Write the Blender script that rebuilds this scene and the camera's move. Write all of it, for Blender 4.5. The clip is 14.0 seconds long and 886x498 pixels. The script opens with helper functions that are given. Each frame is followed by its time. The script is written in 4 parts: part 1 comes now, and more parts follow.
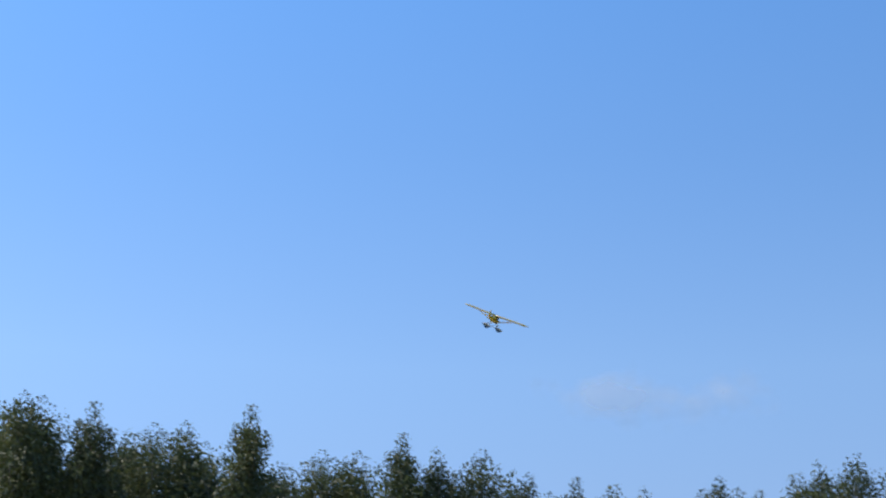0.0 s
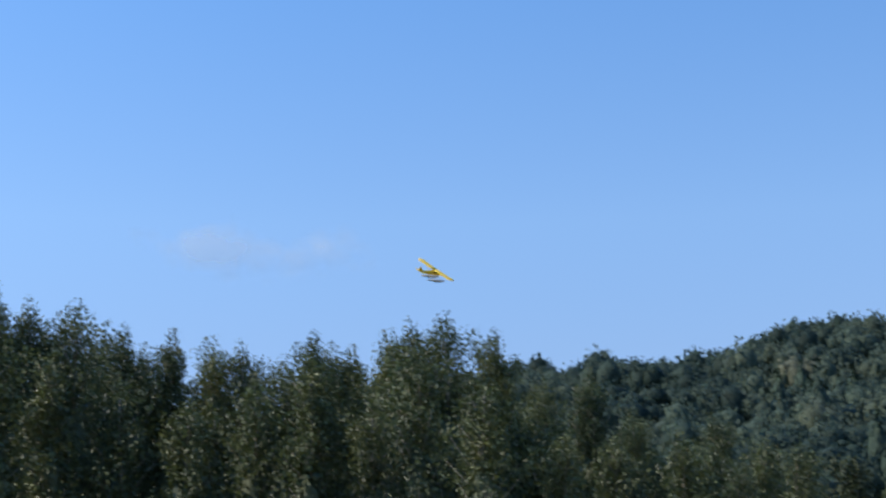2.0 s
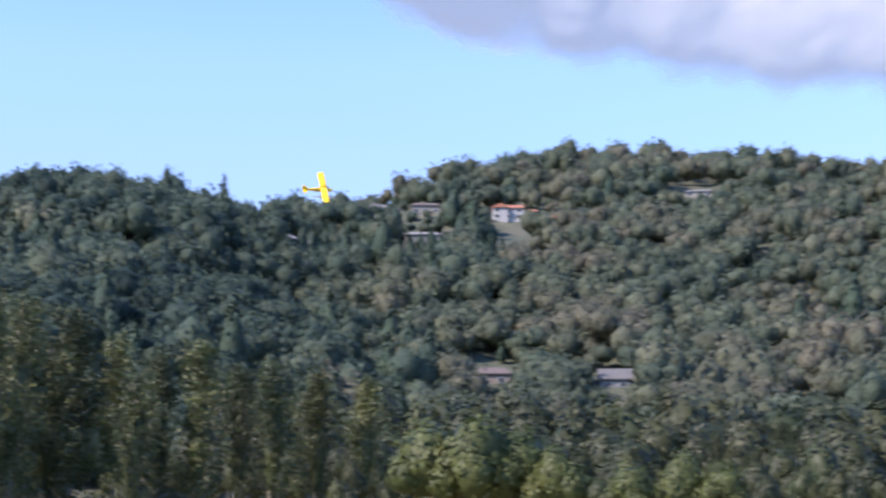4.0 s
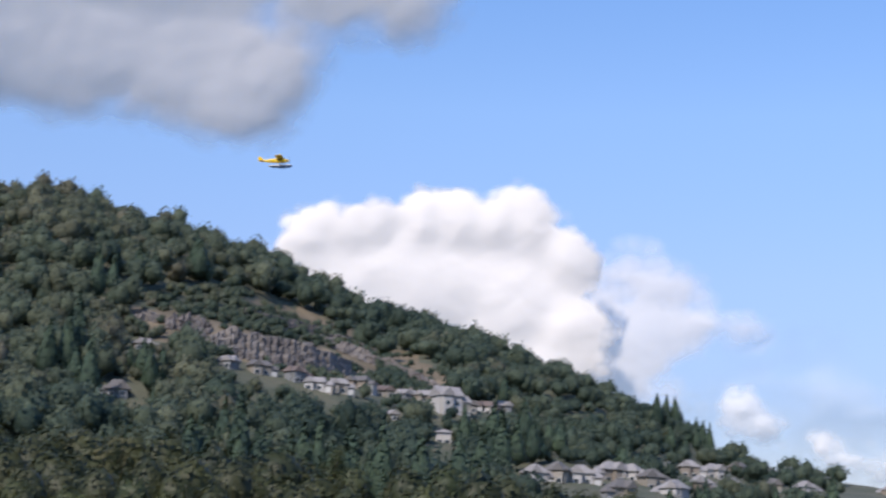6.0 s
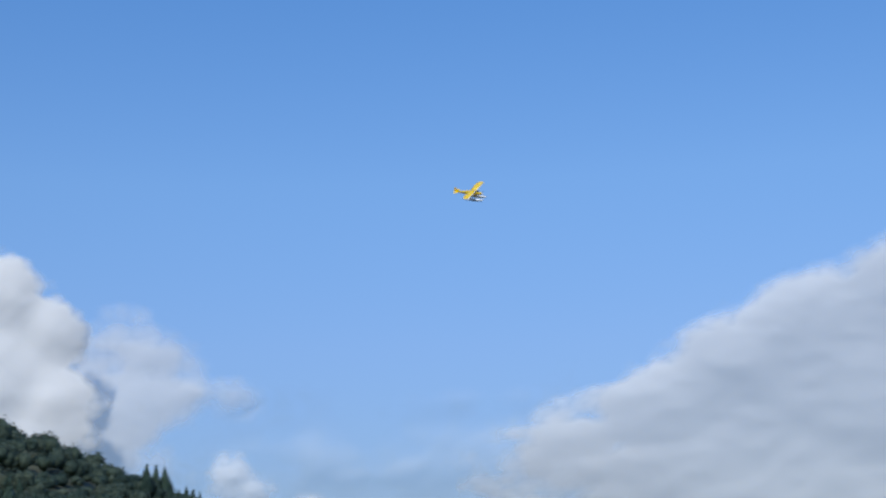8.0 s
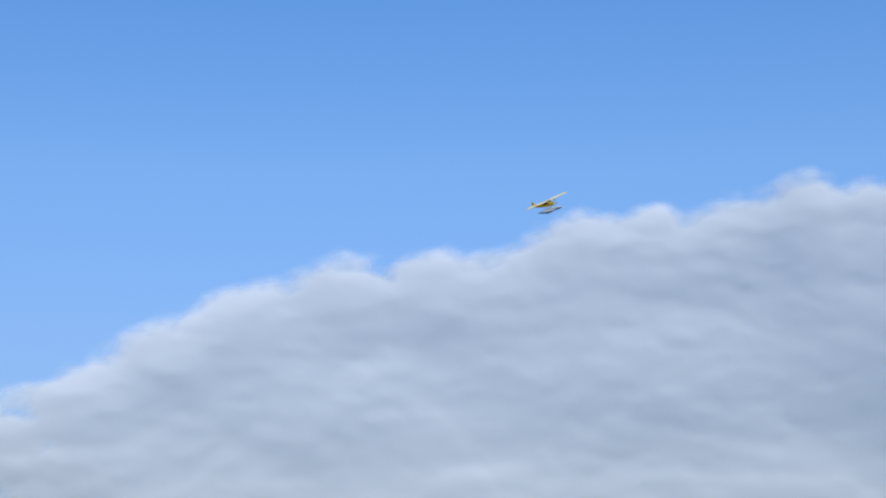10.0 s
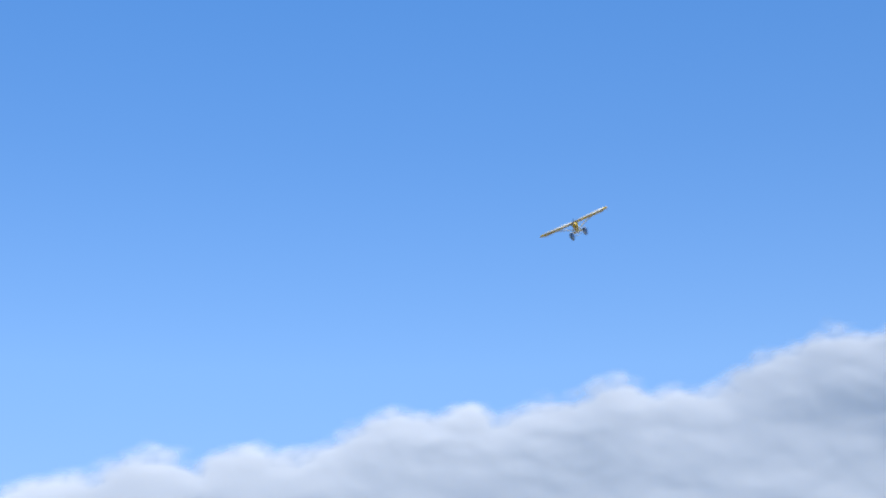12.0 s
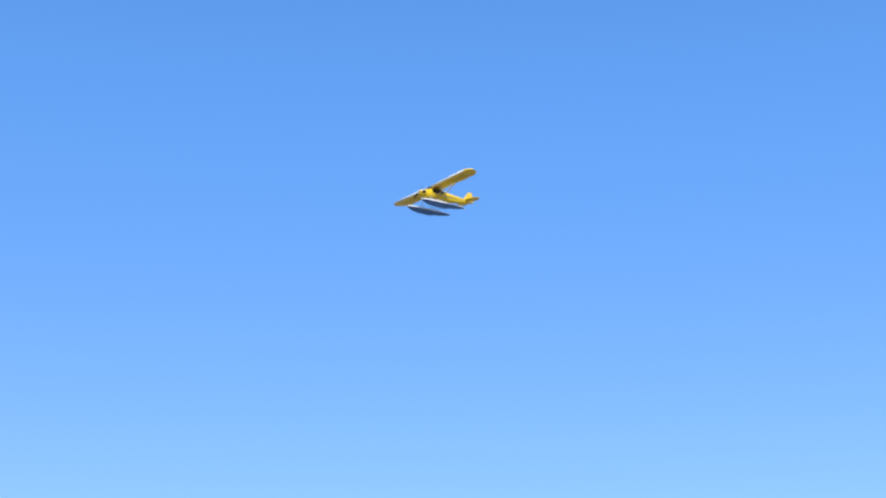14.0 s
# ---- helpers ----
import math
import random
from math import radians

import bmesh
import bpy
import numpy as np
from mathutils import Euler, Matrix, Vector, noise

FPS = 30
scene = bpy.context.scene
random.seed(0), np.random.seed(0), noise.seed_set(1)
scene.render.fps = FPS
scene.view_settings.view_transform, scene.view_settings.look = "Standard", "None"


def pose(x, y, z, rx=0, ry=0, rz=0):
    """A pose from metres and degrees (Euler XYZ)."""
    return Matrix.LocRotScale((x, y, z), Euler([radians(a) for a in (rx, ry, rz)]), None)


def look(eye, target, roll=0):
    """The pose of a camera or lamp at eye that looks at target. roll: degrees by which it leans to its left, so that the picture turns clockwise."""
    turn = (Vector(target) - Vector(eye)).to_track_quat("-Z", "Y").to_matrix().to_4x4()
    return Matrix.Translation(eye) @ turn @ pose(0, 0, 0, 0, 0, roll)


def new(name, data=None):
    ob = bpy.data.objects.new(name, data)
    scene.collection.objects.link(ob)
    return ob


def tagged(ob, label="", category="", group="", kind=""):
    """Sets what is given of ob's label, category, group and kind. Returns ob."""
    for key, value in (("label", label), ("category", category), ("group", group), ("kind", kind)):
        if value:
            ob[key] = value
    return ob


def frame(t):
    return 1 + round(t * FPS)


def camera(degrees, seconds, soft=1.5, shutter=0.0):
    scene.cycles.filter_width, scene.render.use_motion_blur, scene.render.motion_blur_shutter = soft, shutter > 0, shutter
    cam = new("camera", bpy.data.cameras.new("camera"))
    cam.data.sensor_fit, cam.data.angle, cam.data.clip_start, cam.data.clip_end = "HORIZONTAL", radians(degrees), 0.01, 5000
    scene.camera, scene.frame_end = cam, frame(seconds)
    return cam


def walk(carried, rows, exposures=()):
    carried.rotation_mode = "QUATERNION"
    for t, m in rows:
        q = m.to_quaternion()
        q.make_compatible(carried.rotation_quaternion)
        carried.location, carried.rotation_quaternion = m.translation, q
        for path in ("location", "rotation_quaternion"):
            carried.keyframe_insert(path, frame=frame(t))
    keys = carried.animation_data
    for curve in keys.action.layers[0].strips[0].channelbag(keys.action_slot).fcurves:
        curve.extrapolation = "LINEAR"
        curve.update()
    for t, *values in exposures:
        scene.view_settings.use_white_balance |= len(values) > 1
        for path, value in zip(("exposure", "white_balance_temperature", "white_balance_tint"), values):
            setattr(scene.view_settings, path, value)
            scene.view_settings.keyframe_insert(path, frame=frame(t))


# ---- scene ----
EYE_HEIGHT = 1.6

# ---- camera: stands in the field and pans with the aeroplane ----
cam = camera(31.0, 14.0, soft=2.3, shutter=0.3)


def aim(yaw, pitch, lean):
    return pose(0, 0, EYE_HEIGHT, 90 + pitch, 0, yaw) @ pose(0, 0, 0, 0, 0, lean)


PATH = [
    (0.0, 0.00, 20.00, 1.13), (0.5, -2.90, 18.98, 1.21), (1.0, -5.76, 17.35, 1.22), (1.5, -10.50, 16.57, 0.55),
    (2.0, -14.83, 14.77, -0.87), (2.5, -20.26, 13.02, -2.59), (2.7, -23.00, 12.13, -3.18),
    (4.8, -55.21, 9.50, 2.97), (5.0, -58.72, 9.63, 3.08), (5.5, -66.35, 9.58, 3.07), (6.0, -72.70, 10.73, 2.42),
    (6.5, -77.01, 11.89, 1.14), (7.0, -82.75, 12.42, -0.36), (7.5, -86.94, 12.65, -1.30), (8.0, -91.28, 13.26, -1.87),
    (8.2, -93.04, 13.52, -1.54), (10.3, -113.20, 13.42, -0.44), (10.5, -114.16, 13.89, -0.32),
    (11.0, -117.12, 16.03, -1.14), (11.5, -118.35, 18.16, -1.04), (12.0, -118.32, 19.98, -0.90),
    (12.5, -117.67, 21.32, -0.88), (13.0, -114.77, 23.08, 0.02), (13.3, -111.62, 24.13, 0.07),
    (13.5, -108.82, 24.88, 0.07), (14.0, -100.87, 26.18, 0.07)]
EXPOSURES = [(0.0, 0.28, 7050, 9), (1.0, 0.28, 7050, 8), (1.5, 0.13, 7000, 8), (2.0, 0.38, 6950, 8), (2.7, 0.75, 7100, 12), (4.8, 1.16, 6700, 25), (5.0, 1.04, 6700, 25),
             (5.5, 0.72, 6850, 21), (6.0, 0.3, 7050, 16), (6.5, 0.02, 6950, 11), (7.0, -0.2, 6250, 7), (8.0, -0.25, 6150, 7), (10.5, -0.08, 6120, 7),
             (11.5, 0.05, 6350, 8), (12.5, 0.22, 6350, 8), (13.0, 0.3, 6450, 9), (14.0, 0.49, 6600, 10)]
walk(cam, [(t, aim(a, b, c)) for t, a, b, c in PATH], EXPOSURES)

# ---- world and sun ----
SUN_AZ, SUN_EL = -75.0, 42.0     # degrees clockwise from +y; above the horizon
world = bpy.data.worlds.new("sky")
scene.world = world
world.use_nodes = True
wn = world.node_tree.nodes
sky = wn.new("ShaderNodeTexSky")
sky.sky_type = "NISHITA"
sky.sun_disc = False
sky.sun_elevation, sky.sun_rotation = radians(SUN_EL), radians(SUN_AZ)
sky.air_density, sky.dust_density, sky.ozone_density = 1.15, 0.4, 3.0
wn["Background"].inputs["Strength"].default_value = 0.182
where = wn.new("ShaderNodeTexCoord")
split = wn.new("ShaderNodeSeparateXYZ")
haze = wn.new("ShaderNodeValToRGB")      # the air is paler and greyer low down, clearer above
for _ in range(4):
    haze.color_ramp.elements.new(0.5)
for e, (p, c) in zip(haze.color_ramp.elements, [(0.0, (0.35, 0.37, 0.54)), (0.09, (0.37, 0.415, 0.60)), (0.17, (0.49, 0.54, 0.72)), (0.27, (0.57, 0.68, 0.855)), (0.40, (0.485, 0.70, 0.95)), (0.52, (0.45, 0.76, 1.08))]):
    e.position, e.color = p, (*c, 1)
tint = wn.new("ShaderNodeMix")
tint.data_type, tint.blend_type = "RGBA", "MULTIPLY"
tint.inputs[0].default_value = 1.0
links = world.node_tree.links
links.new(where.outputs["Generated"], split.inputs[0])
links.new(split.outputs["Z"], haze.inputs["Fac"])
links.new(sky.outputs["Color"], tint.inputs[6])
links.new(haze.outputs["Color"], tint.inputs[7])
links.new(tint.outputs[2], wn["Background"].inputs["Color"])


def bearing(az, el=0.0):
    a, e = radians(az), radians(el)
    return Vector((math.sin(a) * math.cos(e), math.cos(a) * math.cos(e), math.sin(e)))


sun = new("sun", bpy.data.lights.new("sun", "SUN"))
sun.data.energy, sun.data.angle, sun.data.color = 4.0, radians(0.5), (1.0, 0.95, 0.86)
sun.matrix_world = look(bearing(SUN_AZ, SUN_EL) * 100, (0, 0, 0))


# ---- materials ----
def material(name, rough=0.6, metal=0.0):
    m = bpy.data.materials.new(name)
    m.use_nodes = True
    b = m.node_tree.nodes["Principled BSDF"]
    b.inputs["Roughness"].default_value, b.inputs["Metallic"].default_value = rough, metal
    return m, m.node_tree.nodes, m.node_tree.links, b


def node(nodes, kind, **values):
    n = nodes.new(kind)
    for k, v in values.items():
        n.inputs[k.replace("_", " ")].default_value = v
    return n


def ramp(nodes, links, fac, stops):
    r = nodes.new("ShaderNodeValToRGB")
    while len(r.color_ramp.elements) < len(stops):
        r.color_ramp.elements.new(0.5)
    for e, (p, c) in zip(r.color_ramp.elements, stops):
        e.position, e.color = p, (*c, 1)
    links.new(fac, r.inputs["Fac"])
    return r.outputs["Color"]


def mixed(nodes, links, a, b, fac, blend="MIX"):
    x = nodes.new("ShaderNodeMix")
    x.data_type, x.blend_type = "RGBA", blend
    for value, i in ((fac, 0), (a, 6), (b, 7)):
        if isinstance(value, (int, float)):
            x.inputs[i].default_value = value
        elif isinstance(value, tuple):
            x.inputs[i].default_value = (*value, 1)
        else:
            links.new(value, x.inputs[i])
    return x.outputs[2]


def grained(name, low, high, scale, rough=0.7, metal=0.0, bump=0.3, fine=8.0, depth=0.02):
    """Two tones by a coarse noise, a finer one on top and a bump."""
    m, n, l, b = material(name, rough, metal)
    c = n.new("ShaderNodeTexCoord")
    big, small = node(n, "ShaderNodeTexNoise", Scale=scale, Detail=4.0), node(n, "ShaderNodeTexNoise", Scale=scale * fine, Detail=5.0)
    for t in (big, small):
        l.new(c.outputs["Object"], t.inputs["Vector"])
    base = ramp(n, l, big.outputs["Fac"], [(0.35, low), (0.65, high)])
    shade = ramp(n, l, small.outputs["Fac"], [(0.3, (0.75, 0.75, 0.75)), (0.7, (1.15, 1.15, 1.15))])
    l.new(mixed(n, l, base, shade, 0.6, "MULTIPLY"), b.inputs["Base Color"])
    bp = node(n, "ShaderNodeBump", Strength=bump, Distance=depth)
    l.new(small.outputs["Fac"], bp.inputs["Height"])
    l.new(bp.outputs["Normal"], b.inputs["Normal"])
    return m


def leafy(name, stops, scale, gloss=0.35, through_light=0.3, spread=1.0, relief=0.0, by_tree=False):
    """Foliage: hue by patches of some metres, a touch per leaf and per tree, light that shines through."""
    m, n, l, b = material(name, 0.55)
    b.inputs["Specular IOR Level"].default_value = gloss
    g = n.new("ShaderNodeNewGeometry")
    patch = node(n, "ShaderNodeTexNoise", Scale=scale, Detail=2.0)
    l.new(g.outputs["Position"], patch.inputs["Vector"])
    kind = patch.outputs["Fac"]
    if by_tree:     # each tree of a joined forest has its own hue and painted haze
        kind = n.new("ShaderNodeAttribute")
        kind.attribute_name = "leaf_hue_haze"
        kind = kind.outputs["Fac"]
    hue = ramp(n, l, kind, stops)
    own = ramp(n, l, g.outputs["Random Per Island"], [(0.0, tuple(1 + (c - 1) * spread for c in (0.55, 0.6, 0.55))), (0.8, (1.12, 1.12, 1.05)), (1.0, tuple(1 + (c - 1) * spread for c in (1.7, 1.65, 1.5)))])
    tree = n.new("ShaderNodeObjectInfo")
    whole = ramp(n, l, tree.outputs["Random"], [(0.0, (0.8, 0.86, 0.86)), (0.6, (1.0, 1.0, 1.0)), (1.0, (1.22, 1.14, 0.95))])
    col = mixed(n, l, mixed(n, l, hue, own, 1.0, "MULTIPLY"), whole, 1.0, "MULTIPLY")
    if relief:      # sprays of leaves on a closed crown: tone darker where the bump is low
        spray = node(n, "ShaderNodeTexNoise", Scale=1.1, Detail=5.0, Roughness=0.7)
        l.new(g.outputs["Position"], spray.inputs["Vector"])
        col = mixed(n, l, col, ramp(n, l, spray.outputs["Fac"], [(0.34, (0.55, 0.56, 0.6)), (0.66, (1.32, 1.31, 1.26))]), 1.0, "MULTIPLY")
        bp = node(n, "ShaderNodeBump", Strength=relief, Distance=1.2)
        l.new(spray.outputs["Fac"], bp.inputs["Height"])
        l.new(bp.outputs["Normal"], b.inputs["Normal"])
    l.new(col, b.inputs["Base Color"])
    tr = n.new("ShaderNodeBsdfTranslucent")
    l.new(col, tr.inputs["Color"])
    mix = n.new("ShaderNodeMixShader")
    mix.inputs[0].default_value = through_light
    l.new(b.outputs[0], mix.inputs[1])
    l.new(tr.outputs[0], mix.inputs[2])
    l.new(mix.outputs[0], n["Material Output"].inputs["Surface"])
    return m


def plain(name, colour, rough=0.5, metal=0.0, vary=0.12, scale=6.0):
    lo = tuple(c * (1 - vary) for c in colour)
    return grained(name, lo, colour, scale, rough, metal, 0.1, 7.0, 0.002)


M_FIELD = grained("meadow_grass", (0.14, 0.125, 0.055), (0.21, 0.18, 0.085), 0.05, 0.9, 0, 0.5, 40, 0.1)
M_SLOPE = grained("hill_soil", (0.085, 0.070, 0.045), (0.20, 0.155, 0.10), 0.03, 0.95, 0, 0.6, 12, 0.6)
M_LITTER = grained("forest_floor", (0.05, 0.062, 0.04), (0.09, 0.088, 0.058), 0.05, 0.95, 0, 0.6, 12, 0.4)
M_ROCK = grained("quarry_rock", (0.11, 0.10, 0.10), (0.21, 0.19, 0.175), 0.08, 0.9, 0, 0.5, 7, 0.6)
M_POPLAR = leafy("poplar_leaves", [(0.3, (0.048, 0.066, 0.026)), (0.55, (0.082, 0.102, 0.038)), (0.75, (0.125, 0.132, 0.050))], 0.22, 0.6)
M_WILLOW = leafy("willow_leaves", [(0.3, (0.036, 0.050, 0.023)), (0.7, (0.062, 0.072, 0.033))], 0.2, 0.3, 0.25, 0.4)
M_MIXED = leafy("mixed_leaves", [(0.3, (0.028, 0.037, 0.019)), (0.5, (0.041, 0.049, 0.023)), (0.72, (0.060, 0.060, 0.031))], 0.09, 0.3, 0.25, 0.4)
M_ALDER = leafy("alder_leaves", [(0.3, (0.025, 0.034, 0.017)), (0.7, (0.043, 0.049, 0.023))], 0.12, 0.3, 0.25, 0.6)
# leaf tones lifted paler and bluer: the air's haze put into the colour
M_HILL = leafy("hazed_hill_leaves", [(0.0, (0.052, 0.082, 0.072)), (0.25, (0.092, 0.128, 0.102)), (0.45, (0.124, 0.154, 0.116)), (0.62, (0.154, 0.170, 0.124)), (0.8, (0.178, 0.170, 0.134)), (1.0, (0.21, 0.20, 0.162))],
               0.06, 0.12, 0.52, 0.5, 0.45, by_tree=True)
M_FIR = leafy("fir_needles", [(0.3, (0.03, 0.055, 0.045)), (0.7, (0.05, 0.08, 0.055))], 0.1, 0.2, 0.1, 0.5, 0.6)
M_BUSH = leafy("pale_willow_leaves", [(0.3, (0.062, 0.080, 0.027)), (0.7, (0.105, 0.115, 0.040))], 0.2, 0.3, 0.3, 0.6)
M_BARK = grained("bark", (0.16, 0.14, 0.11), (0.32, 0.29, 0.24), 1.5, 0.9, 0, 0.8, 6, 0.02)


# ---- mesh helpers ----
def mesh_of(name, verts, faces, mat, smooth=False):
    me = bpy.data.meshes.new(name)
    me.from_pydata([tuple(v) for v in verts], [], [tuple(f) for f in faces])
    if mat:
        me.materials.append(mat)
    if smooth:
        me.polygons.foreach_set("use_smooth", [True] * len(me.polygons))
    me.update()
    return me


def quick_mesh(name, verts, quads, mat, smooth=False):
    """A mesh from an (n, 3) and an (m, 3 or 4) array."""
    me = bpy.data.meshes.new(name)
    k = quads.shape[1]
    me.vertices.add(len(verts))
    me.vertices.foreach_set("co", np.asarray(verts, np.float32).ravel())
    me.loops.add(quads.size)
    me.loops.foreach_set("vertex_index", np.asarray(quads, np.int32).ravel())
    me.polygons.add(len(quads))
    me.polygons.foreach_set("loop_start", np.arange(0, quads.size, k, dtype=np.int32))
    me.polygons.foreach_set("use_smooth", np.full(len(quads), smooth))
    me.materials.append(mat)
    me.update(calc_edges=True)
    me.validate()
    return me


def part(name, data, parent, label=""):
    ob = new(name, data)
    ob.parent = parent
    return tagged(ob, label)


def bm_mesh(name, bm, mat, smooth=False):
    me = bpy.data.meshes.new(name)
    bmesh.ops.recalc_face_normals(bm, faces=bm.faces)
    bm.to_mesh(me)
    bm.free()
    me.materials.append(mat)
    if smooth:
        me.polygons.foreach_set("use_smooth", [True] * len(me.polygons))
    return me


def box_bm(size, at=(0, 0, 0), bevel=0.0, bm=None):
    own = bm or bmesh.new()
    made = bmesh.ops.create_cube(own, size=1.0)["verts"]
    bmesh.ops.transform(own, matrix=Matrix.Translation(at) @ Matrix.Diagonal((*size, 1)), verts=made)
    if bevel:
        edges = list({e for v in made for e in v.link_edges})
        bmesh.ops.bevel(own, geom=edges, offset=bevel, segments=2, affect="EDGES")
    return own


def loft(rings, cap=True):
    """A skin over rings of equal length."""
    k = len(rings[0])
    verts = [p for r in rings for p in r]
    faces = [(i * k + j, i * k + (j + 1) % k, (i + 1) * k + (j + 1) % k, (i + 1) * k + j)
             for i in range(len(rings) - 1) for j in range(k)]
    if cap:
        faces += [tuple(range(k))[::-1], tuple(range((len(rings) - 1) * k, len(rings) * k))]
    return verts, faces


def tube(a, b, ra, rb, sides=7):
    a, b = Vector(a), Vector(b)
    d = (b - a).normalized()
    u = d.orthogonal().normalized()
    w = d.cross(u)
    rings = [[p + (u * math.cos(2 * math.pi * i / sides) + w * math.sin(2 * math.pi * i / sides)) * r for i in range(sides)]
             for p, r in ((a, ra), (b, rb))]
    return loft(rings)


def merged(pieces):
    verts, faces = [], []
    for v, f in pieces:
        o = len(verts)
        verts += list(v)
        faces += [tuple(i + o for i in q) for q in f]
    return verts, faces


# ---- ground and hill ----
RIDGE_AZ = [-20, 8, 17.5, 22, 24, 25.7, 27.3, 30, 33, 35.3, 38.5, 42.7, 44.4, 46.2, 51.5, 54.2, 57.4, 59, 62, 64.5, 66.1, 67.2, 68.7, 70.2, 71.2, 73.3, 75.5, 76.8, 78, 79.2, 80.5, 81.8, 83.7, 88, 93, 110]
RIDGE_EL = [3.0, 9.5, 11.04, 10.66, 10.69, 10.94, 11.94, 11.83, 11.84, 10.93, 10.7, 12.12, 12.3, 12.98, 12.23, 12.13, 11.71, 12.17, 11.39, 11.06, 10.19, 9.6, 9.06, 8.32, 7.85, 8.2, 6.86, 7.35, 6.59, 5.36, 5.9, 4.56, 3.73, 3.4, 1.5, 0.6]
TREE_RISE = 10.5


def ease(u):
    u = np.clip(u, 0, 1)
    return u * u * (3 - 2 * u)


def ridge_distance(az):
    return 620 + 240 * ease((np.asarray(az) - 30) / 18)


def hill_height(x, y):
    x, y = np.asarray(x, float), np.asarray(y, float)
    az, r = np.degrees(np.arctan2(x, y)), np.hypot(x, y)
    top = ridge_distance(az)
    el = (np.interp(az - 1.2, RIDGE_AZ, RIDGE_EL) + np.interp(az, RIDGE_AZ, RIDGE_EL) * 2 + np.interp(az + 1.2, RIDGE_AZ, RIDGE_EL)) / 4
    crest = np.maximum(top * np.tan(np.radians(el)) + EYE_HEIGHT - TREE_RISE - 2.5 + 5.0 * ease((az - 33) / 12), 0)
    side = ease((az + 20) / 25) * ease((118 - az) / 15)
    foot = top * 0.42
    u = (r - foot) / (top - foot)
    up = np.clip(u, 0, 1)
    rise = 0.75 * up + 0.25 * ease(up)
    past = np.clip(u - 1, 0, 3)
    z = crest * np.where(u < 1, rise, np.maximum(1 - 0.25 * past - 0.3 * past ** 2, 0))
    bumps = 3.5 * np.sin(x * 0.021 + y * 0.013) * np.sin(y * 0.027 - x * 0.008) + 1.8 * np.sin(x * 0.06 + 1.3) * np.sin(y * 0.071)
    return (z + bumps * ease(u * 3) * np.clip(crest / 60, 0, 1) * np.clip(1.5 - past, 0, 1)) * side


def on_slope(az, el):
    """The place on the hill's near slope that is seen from the camera at that bearing and elevation."""
    d = bearing(az)
    top = float(ridge_distance(az))
    r = np.linspace(top * 0.40, top, 400)
    z = hill_height(d.x * r, d.y * r)
    seen = np.degrees(np.arctan2(z - EYE_HEIGHT, r)) >= el
    i = int(np.argmax(seen)) if seen.any() else len(r) - 1
    return Vector((d.x * r[i], d.y * r[i], z[i]))


def build_ground():
    az = np.radians(np.concatenate([np.linspace(-180, -22, 40), np.linspace(-20, 120, 281), np.linspace(122, 178, 15)]))
    r = np.concatenate([[0.002, 5, 15, 40, 80, 130, 190], np.linspace(240, 1500, 127), [1800, 2400, 3300, 4700]])
    a, rr = np.meshgrid(az, r, indexing="ij")
    x, y = np.sin(a) * rr, np.cos(a) * rr
    v = np.stack([x, y, hill_height(x, y) - 0.02], -1).reshape(-1, 3)
    n, k = len(az), len(r)
    i, j = np.meshgrid(np.arange(n), np.arange(k - 1), indexing="ij")
    i2 = (i + 1) % n
    q = np.stack([i * k + j, i * k + j + 1, i2 * k + j + 1, i2 * k + j], -1).reshape(-1, 4)[:, ::-1]
    me = quick_mesh("ground", v, q, M_FIELD, True)
    me.materials.append(M_SLOPE)
    me.materials.append(M_LITTER)
    mid = v[q].mean(1)
    fa, fe = np.degrees(np.arctan2(mid[:, 0], mid[:, 1])), np.degrees(np.arctan2(mid[:, 2] - EYE_HEIGHT, np.hypot(mid[:, 0], mid[:, 1])))
    bare = inside(fa, fe, CLEARING) | inside(fa, fe, QUARRY)
    lawn = mid[:, 2] < 2
    me.polygons.foreach_set("material_index", np.where(lawn, 0, np.where(bare, 1, 2)).astype(np.int32))
    ob = new("ground", me)
    tagged(ob, "grassy field rising into a wooded hill with dry soil", "ground", kind="structure")


CLEARING = [(65.5, 8.65), (67.9, 8.3), (70.6, 7.4), (72.6, 6.5), (73.4, 5.7), (72.4, 5.7), (70.6, 6.95), (68.0, 7.9), (65.7, 8.3)]
QUARRY = [(61.4, 8.1), (63.0, 8.0), (64.5, 7.75), (66.5, 7.3), (69.2, 6.95), (70.6, 6.5), (70.6, 5.9), (66.5, 6.2), (63.2, 6.8), (61.6, 7.5)]


def inside(az, el, poly):
    hit = np.zeros(len(az), bool)
    for (x0, y0), (x1, y1) in zip(poly, poly[1:] + poly[:1]):
        cross = ((y0 > el) != (y1 > el)) & (az < (x1 - x0) * (el - y0) / (y1 - y0 + 1e-9) + x0)
        hit ^= cross
    return hit


build_ground()


